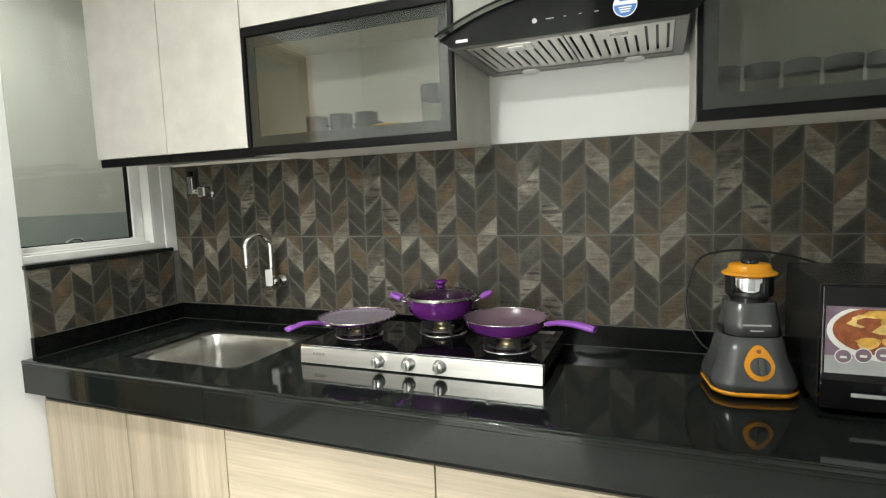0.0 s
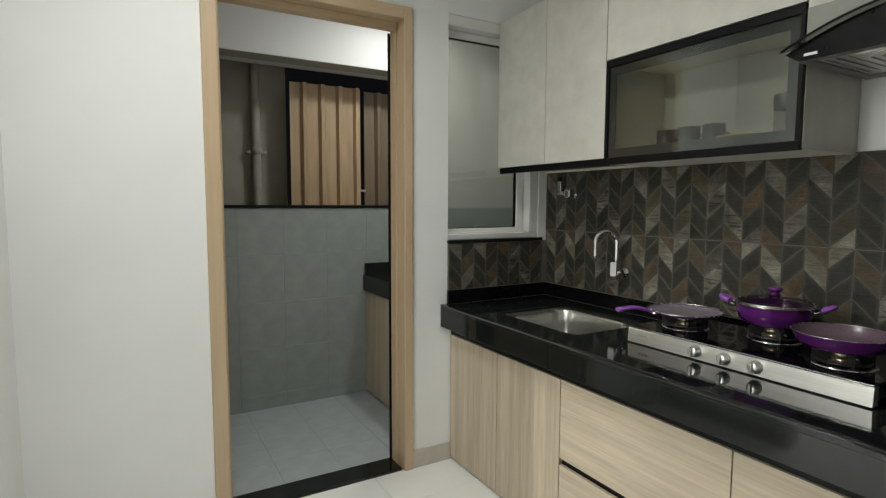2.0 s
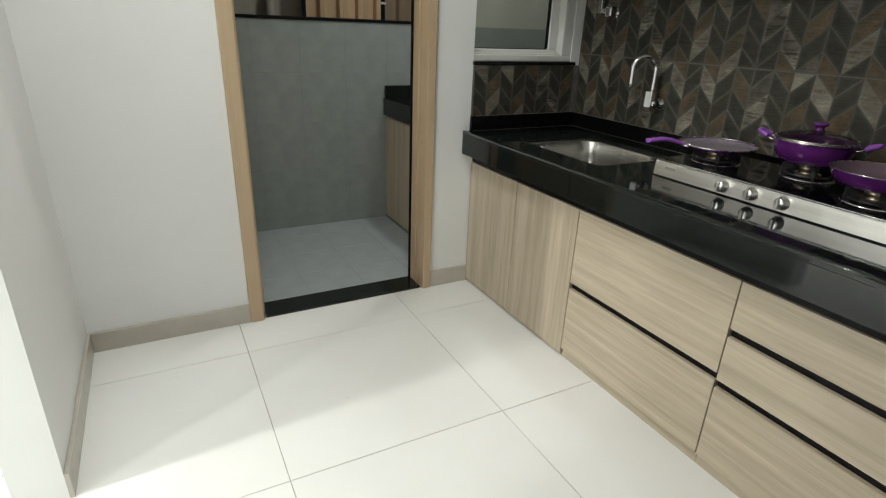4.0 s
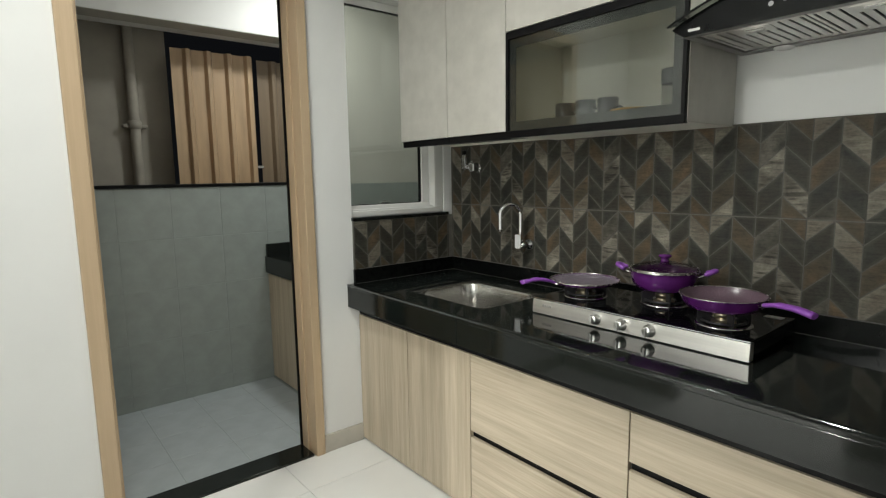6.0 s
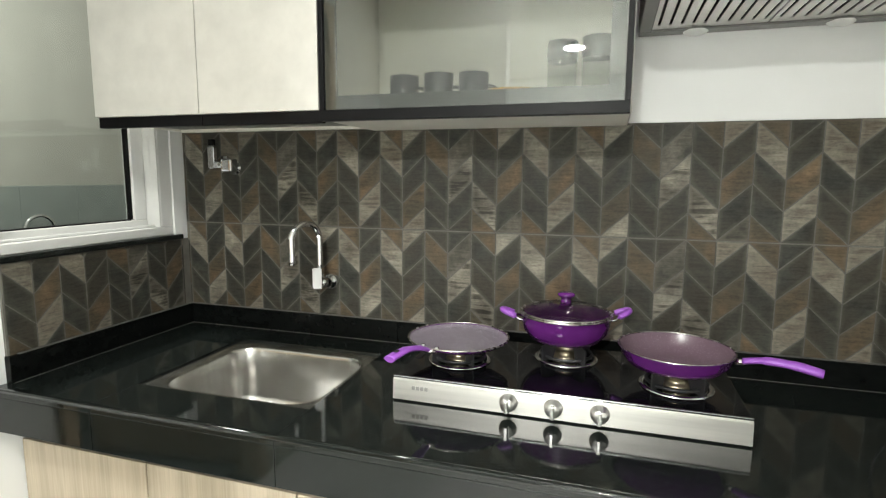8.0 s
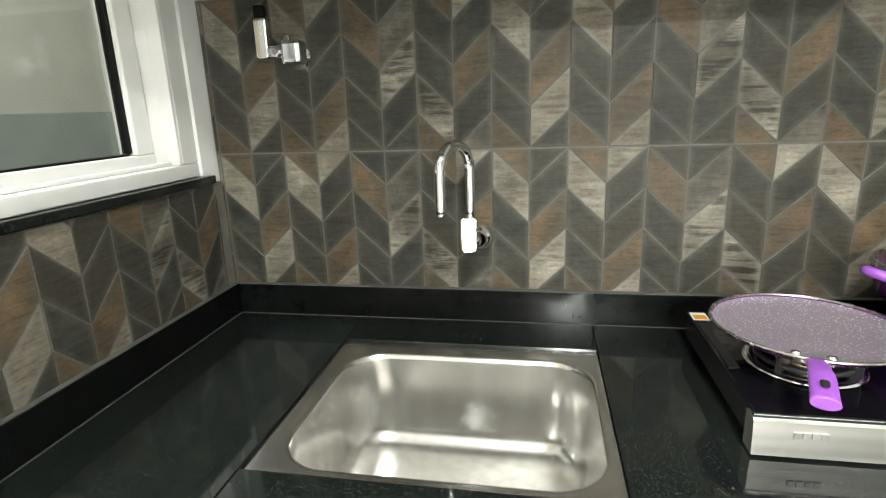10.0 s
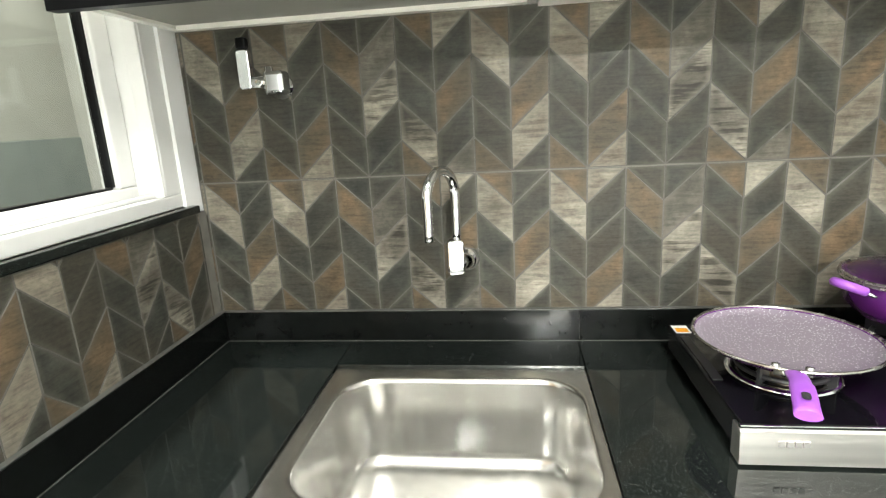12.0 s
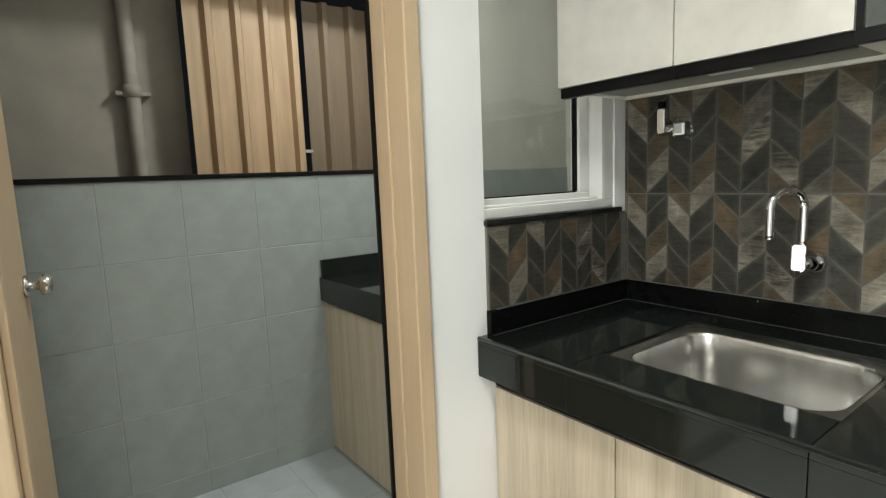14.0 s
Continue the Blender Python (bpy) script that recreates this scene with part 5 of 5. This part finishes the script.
for c, d in spans(-1.135, 0.275, -2.3, UN, 0.003):
    for a, b in spans(1.244, 0.29, -0.010, 1.244, 0.003):
        key = (round(d - c, 3), round(b - a, 3))
        if key not in cache:
            cache[key] = tile_mesh("wall_tile", b - a, d - c, 0.0055, M_UTTILE)
        place("wall_tile", cache[key], pose(UX + 0.009, (c + d) / 2, (a + b) / 2, 0, 90, 0), dado)

# ---- chevron wall tiles ----
CW, TH, STEP, RISE = 0.0716, 0.300, 0.077, 0.068
MATS = {"M": M_TILE_M, "D": M_TILE_D, "B": M_TILE_B, "L": M_TILE_L, "S": M_TILE_S}
PATTERN = ("BLDDB", "DDBLD", "BLDDB", "LDDBL", "DBDDD", "DMSDD", "BDDSB", "LDBDM")


def clip_low(poly, low):
    """Cuts a polygon of (u, v) off below v = low."""
    out = []
    for i, p_ in enumerate(poly):
        q_ = poly[(i + 1) % len(poly)]
        if p_[1] >= low:
            out.append(p_)
        if (p_[1] >= low) != (q_[1] >= low):
            t_ = (low - p_[1]) / (q_[1] - p_[1])
            out.append((p_[0] + (q_[0] - p_[0]) * t_, low))
    return out


def clip_poly(poly, lo, hi):
    p_ = clip_low(poly, lo)
    return [(u_, -v_) for u_, v_ in reversed(clip_low([(u_, -v_) for u_, v_ in reversed(p_)], -hi))]


def chevron(col, k, lo=0.0, hi=TH, cut=CW):
    """Outline of piece k of a column, from the tile's top left corner."""
    left_high = col % 2 == 0
    top = -STEP * (k - 1) if k else 1.0
    bot = -STEP * k if k < 4 else -1.0
    l_, r_ = (0, RISE) if left_high else (RISE, 0)
    poly = [(0, bot - l_), (cut, bot - l_ + (l_ - r_) * cut / CW), (cut, top - l_ + (l_ - r_) * cut / CW), (0, top - l_)]
    poly = clip_poly(poly, -hi + 0.0008, -lo - 0.0008)
    return [p_ for i, p_ in enumerate(poly) if (Vector(p_) - Vector(poly[i - 1])).length > 0.005]


def inset(poly, d):
    out = []
    n_ = len(poly)
    for i in range(n_):
        p_, a, b = Vector(poly[i]), Vector(poly[i - 1]), Vector(poly[(i + 1) % n_])
        e1, e2 = (p_ - a).normalized(), (b - p_).normalized()
        n1, n2 = Vector((-e1.y, e1.x)), Vector((-e2.y, e2.x))
        s_ = n1 + n2
        out.append(p_ + s_ * (d / max(0.35, s_.dot(n1))))
    return out


def chevron_data(poly, tilt):
    """Vertices, faces and rim wear of one chamfered piece: u right, v up, w out of the wall."""
    n_ = len(poly)
    area = abs(sum(poly[i][0] * poly[(i + 1) % n_][1] - poly[(i + 1) % n_][0] * poly[i][1] for i in range(n_))) / 2
    girth = sum((Vector(poly[i]) - Vector(poly[(i + 1) % n_])).length for i in range(n_))
    shortest = min((Vector(poly[i]) - Vector(poly[(i + 1) % n_])).length for i in range(n_))
    deep = min(0.0115, area / girth * 1.0, max(0.002, shortest * 0.4))
    cu = sum(p_[0] for p_ in poly) / n_
    vs, wear = [], []
    for d_, w_, a in ((0.00005, 0.0, 1.0), (0.00005, 0.0047, 1.0), (0.0016, 0.0052, 1.0), (deep, 0.0052, 0.0)):
        for p_ in inset(poly, d_):
            vs.append((p_[0], p_[1], w_ + (tilt * (p_[0] - cu) if w_ > 0.005 else 0.0)))
            wear.append(a)
    fs_ = []
    for r_ in range(3):
        for i in range(n_):
            j = (i + 1) % n_
            fs_.append((r_ * n_ + i, r_ * n_ + j, (r_ + 1) * n_ + j, (r_ + 1) * n_ + i))
    fs_.append(tuple(range(3 * n_, 4 * n_)))
    return vs, fs_, wear, 2 * n_


piece_cache = {}


def piece_mesh(col, k, lo, hi, cut=CW):
    key = (col, k, lo, hi, cut)
    if key not in piece_cache:
        poly = chevron(col, k, lo, hi, cut)
        if len(poly) < 3 or max(p_[1] for p_ in poly) - min(p_[1] for p_ in poly) < 0.008:
            piece_cache[key] = None
        else:
            me = bpy.data.meshes.new("chevron")
            vs, fs_, wear, edge = chevron_data(poly, 0.016 if (col + k) % 3 == 0 else -0.010)
            me.from_pydata(vs, [], fs_)
            me.attributes.new("wear", "FLOAT", "POINT").data.foreach_set("value", wear)
            me.materials.append(MATS[PATTERN[col][k]])
            me.materials.append(M_EDGE)
            for f_ in me.polygons[:edge]:
                f_.material_index = 1
            piece_cache[key] = me
    return piece_cache[key]


ON_NORTH = Matrix(((1, 0, 0, 0), (0, 0, -1, 0), (0, 1, 0, 0), (0, 0, 0, 1)))
ON_WEST = Matrix(((0, 0, 1, 0), (1, 0, 0, 0), (0, 1, 0, 0), (0, 0, 0, 1)))
splash = structure("backsplash_north", block(0.004, EAST - 0.002, -0.0081, -0.0005, 0.838, 1.4375), M_TGROUT, "dark rustic chevron wall tiles behind the counter", "wall tiles")
splash_w = structure("backsplash_west", block(0.0005, 0.0081, -0.621, -0.0085, 0.838, WIN[2] - 0.0165), M_TGROUT, "dark rustic chevron wall tiles under the window", "wall tiles")
START = 0.014
for k in range(5):
    for row in range(2):
        me = piece_mesh(7, k, 0.0, TH, 0.0085)
        if me:
            place("chevron", me, pose(0.0052, -0.004, 1.438 - TH * row) @ ON_NORTH, splash)
far = {}
for row in range(2):
    zt = 1.438 - TH * row
    for c_ in range(42):
        x = START + c_ * CW
        for k in range(5):
            me = piece_mesh(c_ % 8, k, 0.0, TH)
            if x + CW > EAST:
                continue
            m = pose(x, -0.004, zt) @ ON_NORTH
            if c_ < 34:
                place("chevron", me, m, splash)
            else:
                far.setdefault(PATTERN[c_ % 8][k], []).append((me, m))
for key, items in far.items():
    vs, fs_, ix_, wr_ = [], [], [], []
    for me, m in items:
        o_ = len(vs)
        vs += [m @ v_.co for v_ in me.vertices]
        fs_ += [tuple(o_ + i for i in f_.vertices) for f_ in me.polygons]
        wr_ += [q_.value for q_ in me.attributes["wear"].data]
        ix_ += [f_.material_index for f_ in me.polygons]
    me = bpy.data.meshes.new("chevrons")
    me.from_pydata(vs, [], fs_)
    me.materials.append(MATS[key])
    me.materials.append(M_EDGE)
    me.polygons.foreach_set("material_index", ix_)
    me.attributes.new("wear", "FLOAT", "POINT").data.foreach_set("value", wr_)
    ob = new("chevrons", me)
    ob.parent = splash
    tagged(ob, kind="stuff")
for c_ in range(8):
    for k in range(5):
        me = piece_mesh(c_, k, 1.138 - (WIN[2] - 0.0165), TH)
        if me:
            place("chevron", me, pose(0.004, -0.617 + c_ * CW, 1.138) @ ON_WEST, splash_w)
for k in range(5):
    me = piece_mesh(0, k, 1.138 - (WIN[2] - 0.0165), TH, 0.0075)
    if me:
        place("chevron", me, pose(0.004, -0.617 + 8 * CW, 1.138) @ ON_WEST, splash_w)
